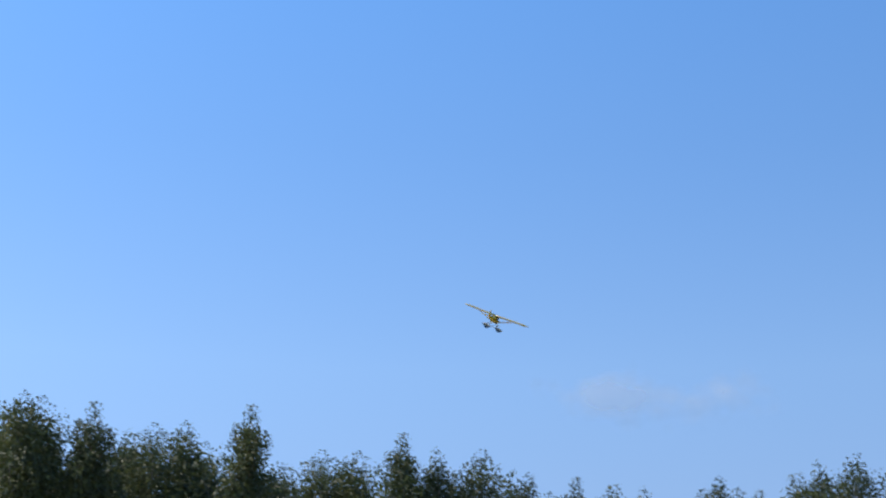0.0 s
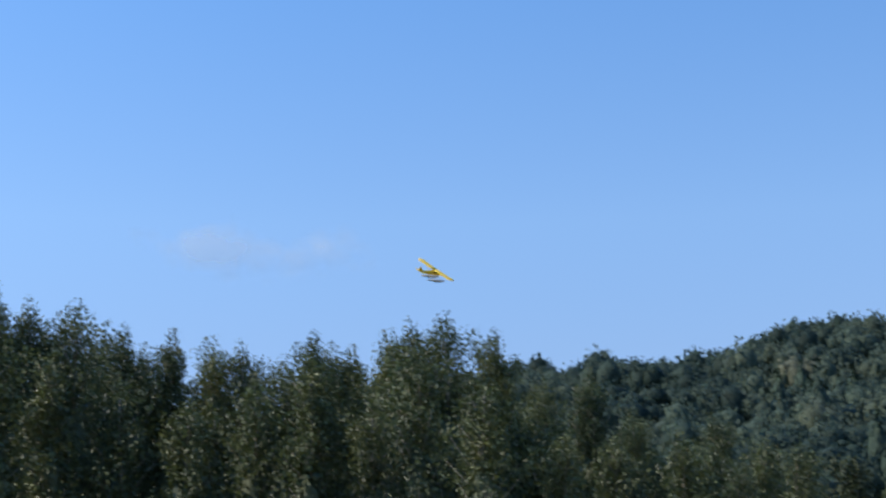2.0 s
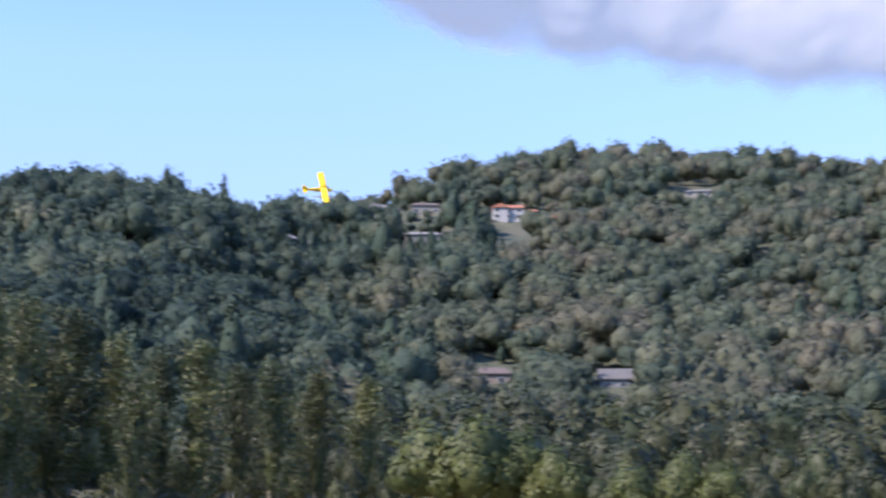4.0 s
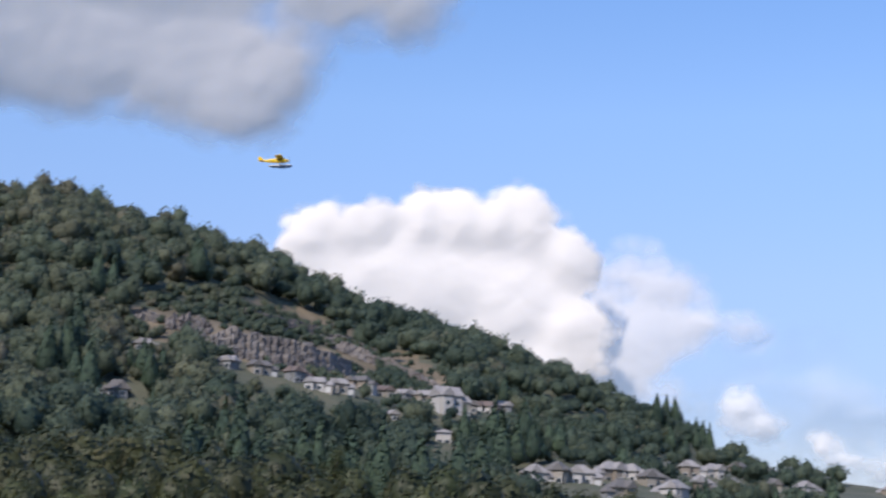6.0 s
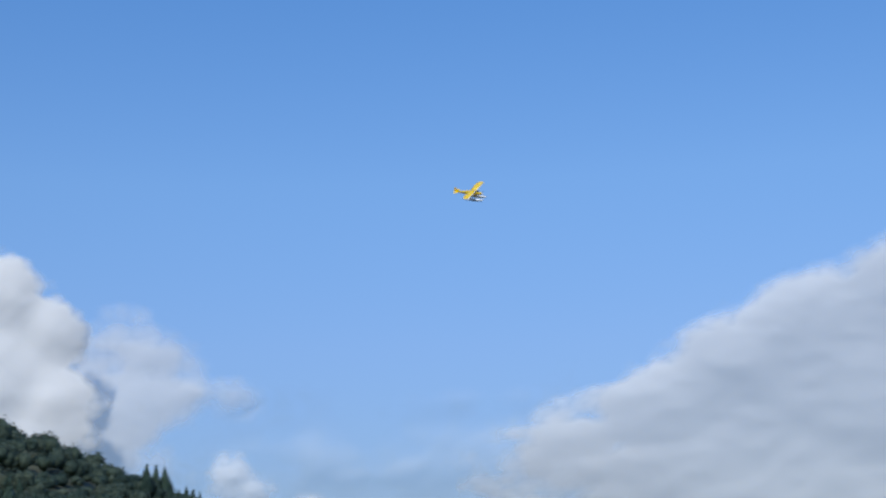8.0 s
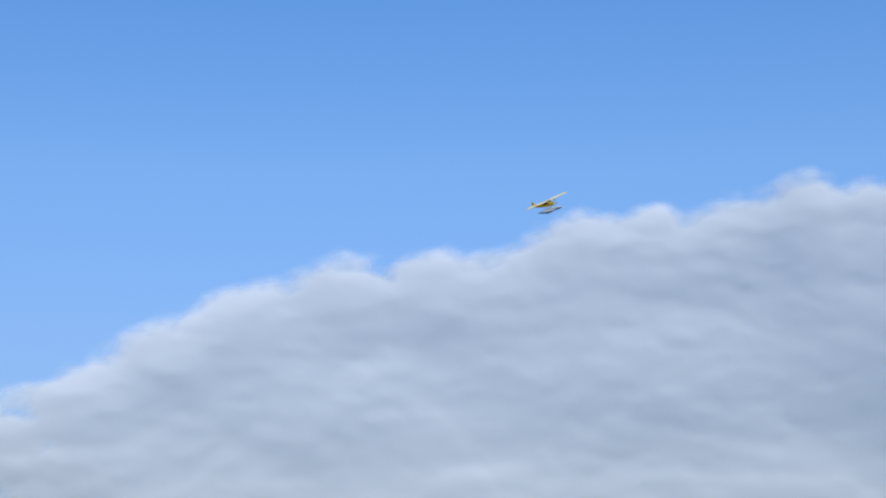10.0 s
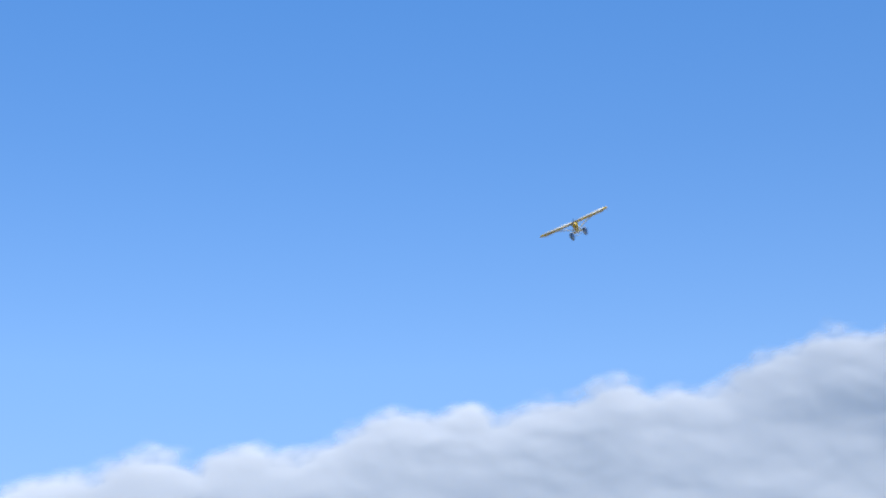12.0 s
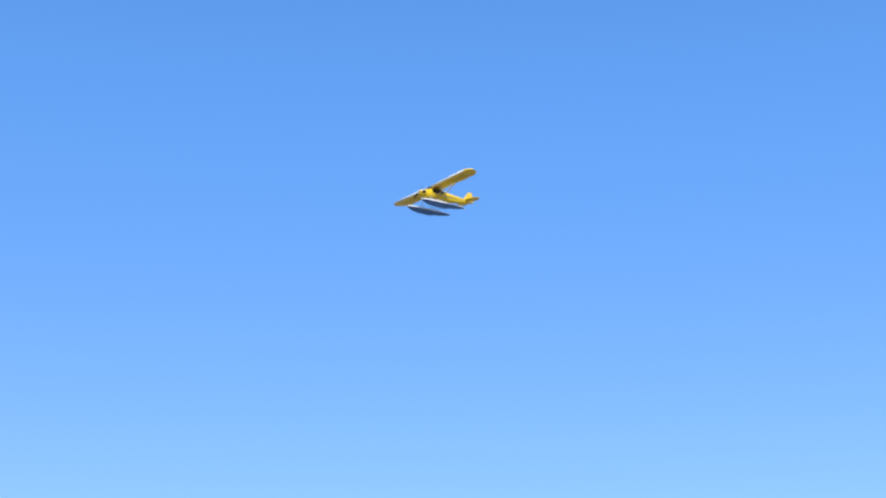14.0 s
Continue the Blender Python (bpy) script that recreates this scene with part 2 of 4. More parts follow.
# ---- quarry rock ----
def rock_face(az0, az1, el0, el1, height, label, seed):
    """A stepped, broken face of rock along the slope, with its back in the hill."""
    cols, rows = 140, 22
    rings = []
    for i in range(cols):
        u = i / (cols - 1)
        az = az0 + (az1 - az0) * u
        base = on_slope(az, el0 + (el1 - el0) * u)
        out = -bearing(az)
        rise = height * (0.35 + 0.65 * math.sin(math.pi * min(max(u, 0.03), 0.97)) ** 0.5) * (0.8 + 0.4 * noise.noise((u * 9, seed, 0)))
        ring = []
        for j in range(rows):
            w = j / (rows - 1)
            p = Vector((az * 11, w * 4, seed))
            step = math.floor(w * 3 + 0.6 * noise.noise((az * 2, seed, 3))) / 3
            back = -4.5 * step - 1.5 * w + 1.3 * noise.fractal(p * 0.6, 0.9, 2.1, 5) + 0.7 * abs(noise.noise(p * 1.7))
            ring.append(base + out * (4 + back) + Vector((0, 0, -1.5 + (rise + 1.5) * w + 0.5 * noise.noise(p * 2.0))))
        ring.append(base - out * 22 + Vector((0, 0, rise * 0.9)))
        ring.append(base - out * 22 + Vector((0, 0, -6)))
        rings.append(ring)
    v, f = loft(rings)
    ob = new("rock_face", mesh_of("rock_face", v, f, M_ROCK))
    tagged(ob, label, "rock", kind="structure")


rock_face(63.6, 69.6, 6.75, 6.1, 12.0, "grey-brown quarry rock face on the hillside", 1)
rock_face(62.9, 64.5, 7.45, 7.35, 7.0, "pale broken rock outcrop above the quarry", 2)
rock_face(65.6, 70.8, 8.1, 6.75, 5.0, "brown rocky bench across the dry slope", 3)
rock_face(68.2, 72.8, 7.3, 5.65, 6.0, "brown eroded bank of the dry slope", 4)
rock_face(61.4, 62.8, 7.7, 7.6, 4.5, "small pale rock bank among the trees", 5)


# ---- trees ----
def leaf_cloud(rng, centres, radii, count, size, outward=0.6, squash=1.0):
    """Small bent leaf sprays scattered in the outer part of round clumps. Returns verts, quads."""
    centres, radii = np.asarray(centres, float), np.asarray(radii, float)
    weight = radii ** 1.5 / (radii ** 1.5).sum()
    pick = rng.choice(len(centres), count, p=weight)
    d = rng.normal(size=(count, 3))
    d /= np.linalg.norm(d, axis=1)[:, None]
    depth = rng.uniform(0.2, 1.0, count) ** 0.5
    at = centres[pick] + d * (radii[pick] * depth)[:, None] * np.array([1, 1, squash])
    nrm = d * outward + rng.normal(size=(count, 3)) * 0.55 + np.array([0, 0, 0.25])
    nrm /= np.linalg.norm(nrm, axis=1)[:, None]
    u = np.cross(nrm, rng.normal(size=(count, 3)))
    u /= np.linalg.norm(u, axis=1)[:, None] + 1e-9
    w = np.cross(nrm, u)
    s = (size * rng.uniform(0.6, 1.4, count))[:, None]
    bend = nrm * s * 0.25
    v = np.stack([at - u * s, at - w * s * 0.6 + bend, at + u * s, at + w * s * 0.6 + bend], 1).reshape(-1, 3)
    q = np.arange(count * 4).reshape(-1, 4)
    return v, q


def join_arrays(*pairs):
    vs, qs, o = [], [], 0
    for v, q in pairs:
        vs.append(v)
        qs.append(q + o)
        o += len(v)
    return np.concatenate(vs), np.concatenate(qs)


def poplar_mesh(seed, height, width, leaves, size, mat, low=0.12, name="crown", tips=3):
    """A tall crown of upswept boughs that ends in a few ragged tips. Returns crown and trunk meshes."""
    rng = np.random.default_rng(seed)
    centres, radii, wood = [], [], []
    lean = rng.normal(0, 0.02, 2)
    stem = lambda z: Vector((lean[0] * z + 0.15 * math.sin(z * 0.4 + seed), lean[1] * z + 0.15 * math.cos(z * 0.37 + seed), z))
    steps = 9
    for i in range(steps):
        a, b = height * 0.93 * i / steps, height * 0.93 * (i + 1) / steps
        r = lambda z: 0.011 * height * (1 - 0.93 * z / height) + 0.02
        wood.append(tube(stem(a), stem(b), r(a), r(b), 8))
    n = int(26 + height * 1.3)
    for i in range(n):
        w = (i + rng.uniform(0, 1)) / n
        z = height * (low + (0.93 - low) * w)
        full = width * 0.5 * (min(1, (w + 0.12) / 0.3) ** 0.6) * min(1, (1.06 - w) / 0.34) ** 0.6 * rng.uniform(0.55, 1.08)
        turn = rng.uniform(0, 2 * math.pi)
        root = stem(z - 0.5 * full)
        tip = stem(z) + Vector((math.cos(turn), math.sin(turn), 0)) * full + Vector((0, 0, full * rng.uniform(0.3, 0.9)))
        wood.append(tube(root, root.lerp(tip, 0.85), 0.045 * height / 20, 0.012, 4))
        for k in (0.45, 0.75, 1.0):
            p = root.lerp(tip, k) + Vector(rng.normal(0, 0.12 * width / 5, 3))
            centres.append(p)
            radii.append(width * rng.uniform(0.11, 0.18))
    for i in range(tips):
        off = rng.normal(0, 0.09 * width, 2) * (i > 0)
        topz = height * (0.988 - 0.045 * i * rng.uniform(0.5, 1.5))
        for k in range(7):
            z = topz - k * 0.035 * height
            centres.append(stem(z) + Vector((off[0], off[1], 0)))
            radii.append(width * (0.10 + 0.03 * k))
    v, q = leaf_cloud(rng, centres, radii, leaves, size, 0.6, 1.25)
    cv, cf = crown(rng, seed, width * 0.22, height * (0.78 - low) * 0.5, height * (0.78 + low) * 0.5, 0.3, False, 400, size * 2.0, 2)
    cv[:, :2] *= np.clip(cv[:, 2:] / (0.5 * height), 0.25, 1)
    cv[:, :2] += np.stack([lean[0] * cv[:, 2], lean[1] * cv[:, 2]], 1)
    v, q = join_arrays((v, np.concatenate([q[:, [0, 1, 2]], q[:, [0, 2, 3]]])), (cv, cf))
    tv, tf = merged(wood)
    return quick_mesh(name, v, q, mat), mesh_of("trunk", tv, tf, M_BARK, True)


def ball(level):
    bm = bmesh.new()
    bmesh.ops.create_icosphere(bm, subdivisions=level, radius=1.0)
    v, f = np.array([v.co for v in bm.verts]), np.array([[v.index for v in f.verts] for f in bm.faces])
    bm.free()
    return v, f


BALLS = {1: ball(1), 2: ball(2)}


def crown(rng, i, wide, tall, middle, lump, fir, sprays, size, fine=1, ruffle=0.26):
    """A lumpy closed core clothed in leaf sprays that lie along its skin."""
    def skin(d):
        out = np.array([1 + lump * (1.0 - 1.9 * noise.voronoi(Vector(p) * 1.6 + Vector((i * 7.0, 0, 0)))[0][0])
                        + 0.3 * (0.5 - noise.voronoi(Vector(p) * 3.4 + Vector((0, i * 3.0, 0)))[0][0])
                        + 0.25 * noise.noise(Vector(p) * 1.2 + Vector((0, i, 0))) for p in d])
        v = d * np.clip(out, 0.72, 1.16)[:, None]
        if fir:
            up = (d[:, 2] + 1) / 2
            v[:, :2] *= (0.1 + 1.35 * (1 - up) ** 0.8)[:, None] * np.clip(up * 8, 0.3, 1)[:, None]
        return v * np.array([wide, wide, tall])

    d = rng.normal(size=(sprays, 3))
    d[:, 2] = np.where(d[:, 2] < -0.6, -d[:, 2], d[:, 2])
    d /= np.linalg.norm(d, axis=1)[:, None]
    at = skin(d) * rng.uniform(0.98 - 0.3 * ruffle, 1.05, (sprays, 1))
    nrm = d + rng.normal(size=d.shape) * ruffle
    nrm /= np.linalg.norm(nrm, axis=1)[:, None]
    u = np.cross(nrm, rng.normal(size=d.shape))
    u /= np.linalg.norm(u, axis=1)[:, None] + 1e-9
    w = np.cross(nrm, u)
    s = rng.uniform(0.5, 1.1, (sprays, 1)) * size
    lv = np.stack([at - u * s, at - w * s * 0.7 - nrm * s * 0.2, at + u * s, at + w * s * 0.7 - nrm * s * 0.2], 1).reshape(-1, 3)
    lq = np.arange(sprays * 4).reshape(-1, 4)
    lt = np.concatenate([lq[:, [0, 1, 2]], lq[:, [0, 2, 3]]])
    v, f = join_arrays((skin(BALLS[fine][0]) * (0.92 - 0.2 * ruffle), BALLS[fine][1]), (lv, lt))
    return v + np.array([0, 0, middle]), f


def round_mesh(seed, height, width, sprays, size, mat):
    """A broad-leaved crown of a few billowing masses on a short forked trunk."""
    rng = np.random.default_rng(seed)
    wood = [tube((0, 0, -0.5), (0.1, 0.05, height * 0.55), 0.022 * height, 0.012 * height, 7)]
    masses = []
    for k, (r, z) in enumerate(((0.0, 0.60), (0.24, 0.46), (0.26, 0.42), (0.22, 0.5))):
        t = rng.uniform(0, 0.8) + k * 2.1
        x, y = r * width * math.cos(t), r * width * math.sin(t)
        s = 1.0 if k == 0 else rng.uniform(0.6, 0.8)
        v, f = crown(rng, seed * 5 + k, width * 0.36 * s, height * 0.36 * s, height * z, 0.34, False, int(sprays * s), size, 2 if k == 0 else 1)
        masses.append((v + np.array([x, y, 0]), f))
        wood.append(tube((0.1, 0.05, height * 0.3), (x, y, height * z), 0.01 * height, 0.004 * height, 5))
    v, f = join_arrays(*masses)
    tv, tf = merged(wood)
    return quick_mesh("crown", v, f, mat, True), mesh_of("trunk", tv, tf, M_BARK, True)


def tree(name, meshes, at, turn, size, label, category, group):
    crown, trunk = meshes
    ob = new(name)
    ob.matrix_world = pose(*at, 0, 0, turn) @ Matrix.Scale(size, 4)
    part("trunk", trunk, ob)
    part("crown", crown, ob)
    return tagged(ob, label, category, group)


rng = np.random.default_rng(7)
POPLARS = [poplar_mesh(20 + i, 20.0, w, 17000, 0.088, M_POPLAR, tips=t) for i, (w, t) in enumerate([(4.8, 3), (5.6, 4), (4.4, 3), (5.2, 4), (4.7, 3), (6.0, 4)])]
INNER = [round_mesh(50 + i, 20.0, 9.5, 420, 0.4, M_POPLAR) for i in range(2)]
REAR = [poplar_mesh(30 + i, 20.0, w, 5200, 0.14, M_POPLAR, tips=3) for i, w in enumerate((5.4, 6.0, 5.0))]
# bearing, elevation of the top, distance
FRONT = [(-15.0, 14.0, 86), (-14.2, 13.8, 89), (-13.0, 13.7, 88), (-11.8, 13.0, 93), (-11.0, 12.8, 95), (-10.4, 13.1, 90), (-9.3, 13.35, 92), (-8.4, 12.6, 96), (-7.3, 13.9, 86), (-6.4, 12.4, 96), (-5.2, 11.9, 100),
         (-4.3, 12.45, 98), (-3.6, 12.2, 101), (-2.9, 12.5, 97), (-1.6, 13.1, 95), (-0.8, 12.1, 100), (0.3, 12.65, 95), (1.55, 12.6, 96), (3.1, 11.9, 100), (4.0, 11.2, 104),
         (4.85, 11.65, 101), (6.45, 11.6, 103), (7.8, 11.35, 102), (9.0, 10.8, 106), (9.9, 11.75, 100), (10.65, 11.3, 103), (11.45, 11.15, 105), (12.9, 11.9, 98),
         (14.0, 12.15, 97), (14.9, 12.3, 96), (16.45, 11.75, 99), (18.3, 9.9, 112), (20.1, 10.2, 104), (21.6, 8.9, 112), (24.7, 8.6, 114)]
for i, (az, el, dist) in enumerate(FRONT):
    d = bearing(az) * dist
    h = dist * math.tan(radians(el)) + EYE_HEIGHT
    tree("poplar_tree", POPLARS[i % 6], (d.x, d.y, 0), 57 * i, h / 20.0, "tall slender poplar with dark green summer leaves", "tree", "poplars along the field")
for i in range(60):      # second and third row, lower against the sky
    az = -17 + 44 * (i + rng.uniform(0, 1)) / 60
    cap = np.interp(az, [f[0] for f in FRONT], [f[1] for f in FRONT]) - rng.uniform(0.6, 2.3)
    dist = rng.uniform(95, 135) if i % 3 else rng.uniform(80, 92)
    d = bearing(az) * dist
    tree("poplar_tree", REAR[int(rng.integers(3))], (d.x, d.y, 0), rng.uniform(0, 360), (dist * math.tan(radians(cap)) + EYE_HEIGHT) / 20.0,
         "poplar in the dense belt of trees behind the field", "tree", "poplars along the field")
for i in range(40):      # the dense inside of the wood
    az = -17.5 + 47 * (i + rng.uniform(0, 1)) / 40
    dist = rng.uniform(128, 150)
    d = bearing(az) * dist
    cap = np.interp(az, [f[0] for f in FRONT], [f[1] for f in FRONT]) - rng.uniform(2.4, 4.0)
    tree("poplar_tree", INNER[i % 2], (d.x, d.y, 0), rng.uniform(0, 360), (dist * math.tan(radians(cap)) + EYE_HEIGHT) / 20.0,
         "broad poplar deep inside the dense wood", "tree", "poplars along the field")
YOUNG = [poplar_mesh(40 + i, 10.0, 3.6, 4200, 0.11, M_WILLOW if i % 2 else M_POPLAR, low=0.04) for i in range(4)]
for i, (az, el, dist) in enumerate([(18.6, 8.4, 96), (21.0, 7.4, 100), (23.4, 7.0, 98), (26.0, 7.2, 125), (27.6, 7.0, 130), (29.1, 6.9, 135), (30.5, 5.9, 140),
                                    (32.0, 5.5, 150), (33.4, 5.9, 150), (34.8, 5.0, 160), (36.0, 5.1, 165), (37.6, 4.9, 170), (39.2, 4.6, 175),
                                    (28.3, 5.2, 115), (31.2, 4.6, 120), (14.0, 4.4, 80), (9.0, 4.6, 80), (25.2, 4.8, 100), (22.0, 4.4, 92), (16.6, 5.0, 84)]):
    d = bearing(az) * dist
    tree("young_poplar", YOUNG[i % 4], (d.x, d.y, 0), 71 * i, (dist * math.tan(radians(el)) + EYE_HEIGHT) / 10.0,
         "young light green poplar at the edge of the belt", "tree", "young poplars at the field's edge")

# the belt of mixed trees before the foot of the hill
BELT = [round_mesh(60 + i, 12.0, w, 250, 0.40, m) for i, (w, m) in enumerate([(8, M_MIXED), (9, M_MIXED), (7, M_ALDER), (10, M_MIXED), (7.5, M_WILLOW), (8.5, M_ALDER)])]
BELT_TALL = [poplar_mesh(70 + i, 12.0, 3.8, 2600, 0.13, M_WILLOW, low=0.05) for i in range(2)]
for row, (dist0, dist1, drop, count) in enumerate([(235, 265, 0.0, 52), (205, 232, 1.0, 52), (178, 202, 1.9, 46), (150, 172, 2.7, 40), (112, 140, 3.6, 40)]):
    for i in range(count):
        az = 33 + 56 * (i + rng.uniform(0, 0.9)) / count
        if row >= 3 and az < 38:
            continue
        cap = np.interp(az, [33, 43, 60, 66, 74, 76, 81, 90], [4.4, 4.3, 4.2, 3.7, 3.2, 2.8, 2.5, 1.9]) - drop * 0.85 + rng.uniform(-0.55, 0.12)
        dist = rng.uniform(dist0, dist1)
        d = bearing(az) * dist
        h = max(dist * math.tan(radians(cap)) + EYE_HEIGHT, 2.6)
        kind = BELT_TALL[i % 2] if rng.uniform() < 0.07 else BELT[int(rng.choice([0, 0, 1, 1, 2, 3, 3, 4, 5]))] if row < 3 else BELT[int(rng.choice([2, 4, 5]))]
        tree("broadleaf_tree", kind, (d.x, d.y, 0), rng.uniform(0, 360), h / 12.0, "broad green tree in the belt below the hill", "tree", "trees below the hill")

BUSHES = [round_mesh(80 + i, 8.0, 7.0, 420, 0.28, M_BUSH) for i in range(2)]
for i, (az, el, dist) in enumerate([(41.6, 3.1, 108), (43.2, 3.3, 106), (44.7, 2.9, 107), (46.1, 2.2, 105), (48.7, 1.6, 104), (50.5, 1.9, 106), (51.9, 1.7, 105), (59.6, 1.3, 104), (60.7, 1.4, 106)]):
    d = bearing(az) * dist
    tree("willow_bush", BUSHES[i % 2], (d.x, d.y, 0), 83 * i, (dist * math.tan(radians(el)) + EYE_HEIGHT) / 8.0,
         "pale yellow-green willow bush before the belt of trees", "bush", "willow bushes before the trees")


# ---- houses ----
def gable_roof(w, d, rise, over=0.5, hip=0.0, thick=0.25):
    x, y = w / 2 + over, d / 2 + over
    low = [(-x, -y, 0), (x, -y, 0), (x, y, 0), (-x, y, 0)]
    top = [(-x + hip, 0, rise), (x - hip, 0, rise)]
    v = low + top + [(a, b, c - thick) for a, b, c in low]
    f = [(0, 1, 5, 4), (2, 3, 4, 5), (1, 2, 5), (3, 0, 4), (0, 6, 7, 1), (1, 7, 8, 2), (2, 8, 9, 3), (3, 9, 6, 0), (6, 9, 8, 7)]
    return v, f


M_WALLS = [plain("white_stucco", (0.38, 0.37, 0.36), 0.8), plain("beige_siding", (0.25, 0.23, 0.20), 0.8), plain("grey_siding", (0.17, 0.18, 0.19), 0.8), plain("tan_siding", (0.21, 0.18, 0.15), 0.8)]
M_ROOFS = [plain("grey_shingles", (0.13, 0.125, 0.125), 0.85, 0, 0.3, 2), plain("brown_shingles", (0.14, 0.11, 0.10), 0.85, 0, 0.3, 2), plain("red_tiles", (0.42, 0.17, 0.10), 0.8, 0, 0.3, 2), plain("pale_shingles", (0.26, 0.25, 0.25), 0.85, 0, 0.3, 2)]
M_PANE = plain("window_glass", (0.03, 0.04, 0.05), 0.08)
M_TRIM = plain("white_trim", (0.46, 0.46, 0.45), 0.5)
house_parts = {}


def house(at, turn, w, d, h, wall, roof, rise, hip, label, chimney=False, wing=True):
    """A house whose front looks along -y: walls, roofs, a cross gable, windows with frames, a garage door."""
    ob = new("house")
    ob.matrix_world = pose(*at, 0, 0, turn)
    part("wall", bm_mesh("wall", box_bm((w, d, h + 3), (0, 0, h / 2 - 1.5)), M_WALLS[wall]), ob)
    v, f = gable_roof(w, d, rise, 0.6, hip)
    r = part("roof", mesh_of("roof", [(a, b, c + h + 0.1) for a, b, c in v], f, M_ROOFS[roof]), ob)
    if wing:
        gw = w * 0.42
        gx = w * (0.22 if int(turn) % 2 else -0.22)
        part("gable_wall", bm_mesh("gable_wall", box_bm((gw, 1.6, h + 3), (gx, -d / 2 - 0.8, h / 2 - 1.5)), M_WALLS[wall]), ob)
        v, f = gable_roof(d * 0.5 + 1.6, gw, rise * 0.85, 0.5, 0)
        part("gable_roof", mesh_of("gable_roof", [(gx - b, a - d * 0.25 - 0.9, c + h + 0.14) for a, b, c in v], f, M_ROOFS[roof]), ob)
        part("pediment", mesh_of("pediment", [(gx - gw / 2, -d / 2 - 1.63, h - 0.1), (gx + gw / 2, -d / 2 - 1.63, h - 0.1), (gx, -d / 2 - 1.63, h + rise * 0.7),
                                             (gx - gw / 2, -d / 2 - 1.5, h - 0.1), (gx + gw / 2, -d / 2 - 1.5, h - 0.1), (gx, -d / 2 - 1.5, h + rise * 0.7)],
                                 [(0, 1, 2), (5, 4, 3), (0, 3, 4, 1), (1, 4, 5, 2), (2, 5, 3, 0)], M_WALLS[wall]), ob)
    if wing:
        side = -1 if gx > 0 else 1
        gw2, gh = w * 0.4, h * 0.72
        cx = side * (w / 2 + gw2 / 2 - 0.1)
        part("garage", bm_mesh("garage", box_bm((gw2, d * 0.7, gh + 3), (cx, -d * 0.1, gh / 2 - 1.5)), M_WALLS[(wall + 1) % 4]), ob)
        v, f = gable_roof(gw2, d * 0.7, rise * 0.7, 0.45, hip * 0.5)
        part("garage_roof", mesh_of("garage_roof", [(a + cx, b - d * 0.1, c + gh + 0.08) for a, b, c in v], f, M_ROOFS[roof]), ob)
        part("garage_door", bm_mesh("garage_door", box_bm((gw2 * 0.7, 0.1, 2.1), (cx, -d * 0.45 - 0.06, 1.1)), M_TRIM), ob)
    storeys = max(1, int(h // 2.7))
    cols = max(2, int(w // 4))
    for s in range(storeys):
        for c in range(cols):
            x = w * ((c + 0.5) / cols - 0.5)
            front = -d / 2 - (1.6 if wing and abs(x - gx) < gw / 2 else 0)
            z = 1.6 + s * 2.8
            key = "window"
            if key not in house_parts:
                fr = box_bm((1.9, 0.12, 1.6))
                house_parts[key] = bm_mesh("window", fr, M_TRIM)
                house_parts["pane"] = bm_mesh("pane", box_bm((1.6, 0.1, 1.3), (0, -0.04, 0)), M_PANE)
            wi = part("window", house_parts["window"], ob)
            wi.location = (x, front - 0.04, z)
            part("pane", house_parts["pane"], wi)
    if chimney:
        part("chimney", bm_mesh("chimney", box_bm((0.9, 0.9, 2.6), (w * 0.3, d * 0.1, h + rise * 0.6 + 0.6)), M_WALLS[3]), ob)
    return tagged(ob, label, "house", "houses on the hillside")


def facing(p):
    return math.degrees(math.atan2(p.x, p.y)) * -1.0


HOUSE_SPOTS = []


def hill_house(az, el, w, h, wall, roof, label, swing=0, rise=2.6, hip=2.5, d=None, chimney=False, wing=True, clear=11):
    p = on_slope(az, el)
    HOUSE_SPOTS.append((az, p.xy.length, w, 40 if az > 75.8 else clear))
    return house((p.x, p.y, p.z - 1.8), round(facing(p) + swing), w, d or w * 0.7, h, wall, roof, rise, hip, label, chimney, wing)


row_upper = [(65.2, 6.15, 9, 2), (66.3, 6.0, 10, 1), (67.6, 5.8, 9, 2), (68.35, 5.55, 10, 0), (69.15, 5.5, 9, 1), (69.9, 5.6, 11, 3), (70.75, 5.4, 11, 1),
             (71.6, 5.25, 12, 2), (72.25, 5.2, 9, 3), (73.85, 5.0, 9, 1), (74.5, 4.95, 9, 0), (75.1, 4.95, 8, 2)]
for i, (az, el, w, wall) in enumerate(row_upper):
    hill_house(az, el, w * 0.72, 3.6 + 0.5 * (i % 3), wall, (3, 0, 1, 3)[i % 4], "two-storey house with grey roof in the row below the quarry", hip=1.2, rise=2.0, swing=(-28, 16, 34, -12, 5)[i % 5], chimney=i % 5 == 2, clear=20)
hill_house(73.05, 4.95, 9, 7.2, 0, 3, "tall white gabled house at the end of the row", swing=25, rise=3.6, hip=0, d=9)
row_lower = [(76.3, 2.6, 9), (77.1, 2.65, 9), (77.9, 2.65, 10), (78.9, 2.75, 9), (79.7, 2.8, 9), (80.4, 2.55, 10), (80.9, 2.95, 10), (81.7, 3.0, 10), (82.5, 3.0, 10), (83.4, 3.1, 11), (84.3, 3.1, 10), (85.1, 3.0, 10), (86.1, 3.05, 12),
             (79.3, 2.1, 9), (81.2, 2.25, 10), (82.1, 2.45, 9), (83.2, 2.5, 10), (84.6, 2.5, 9), (85.7, 2.5, 10), (88.6, 2.5, 11), (89.6, 2.3, 10)]
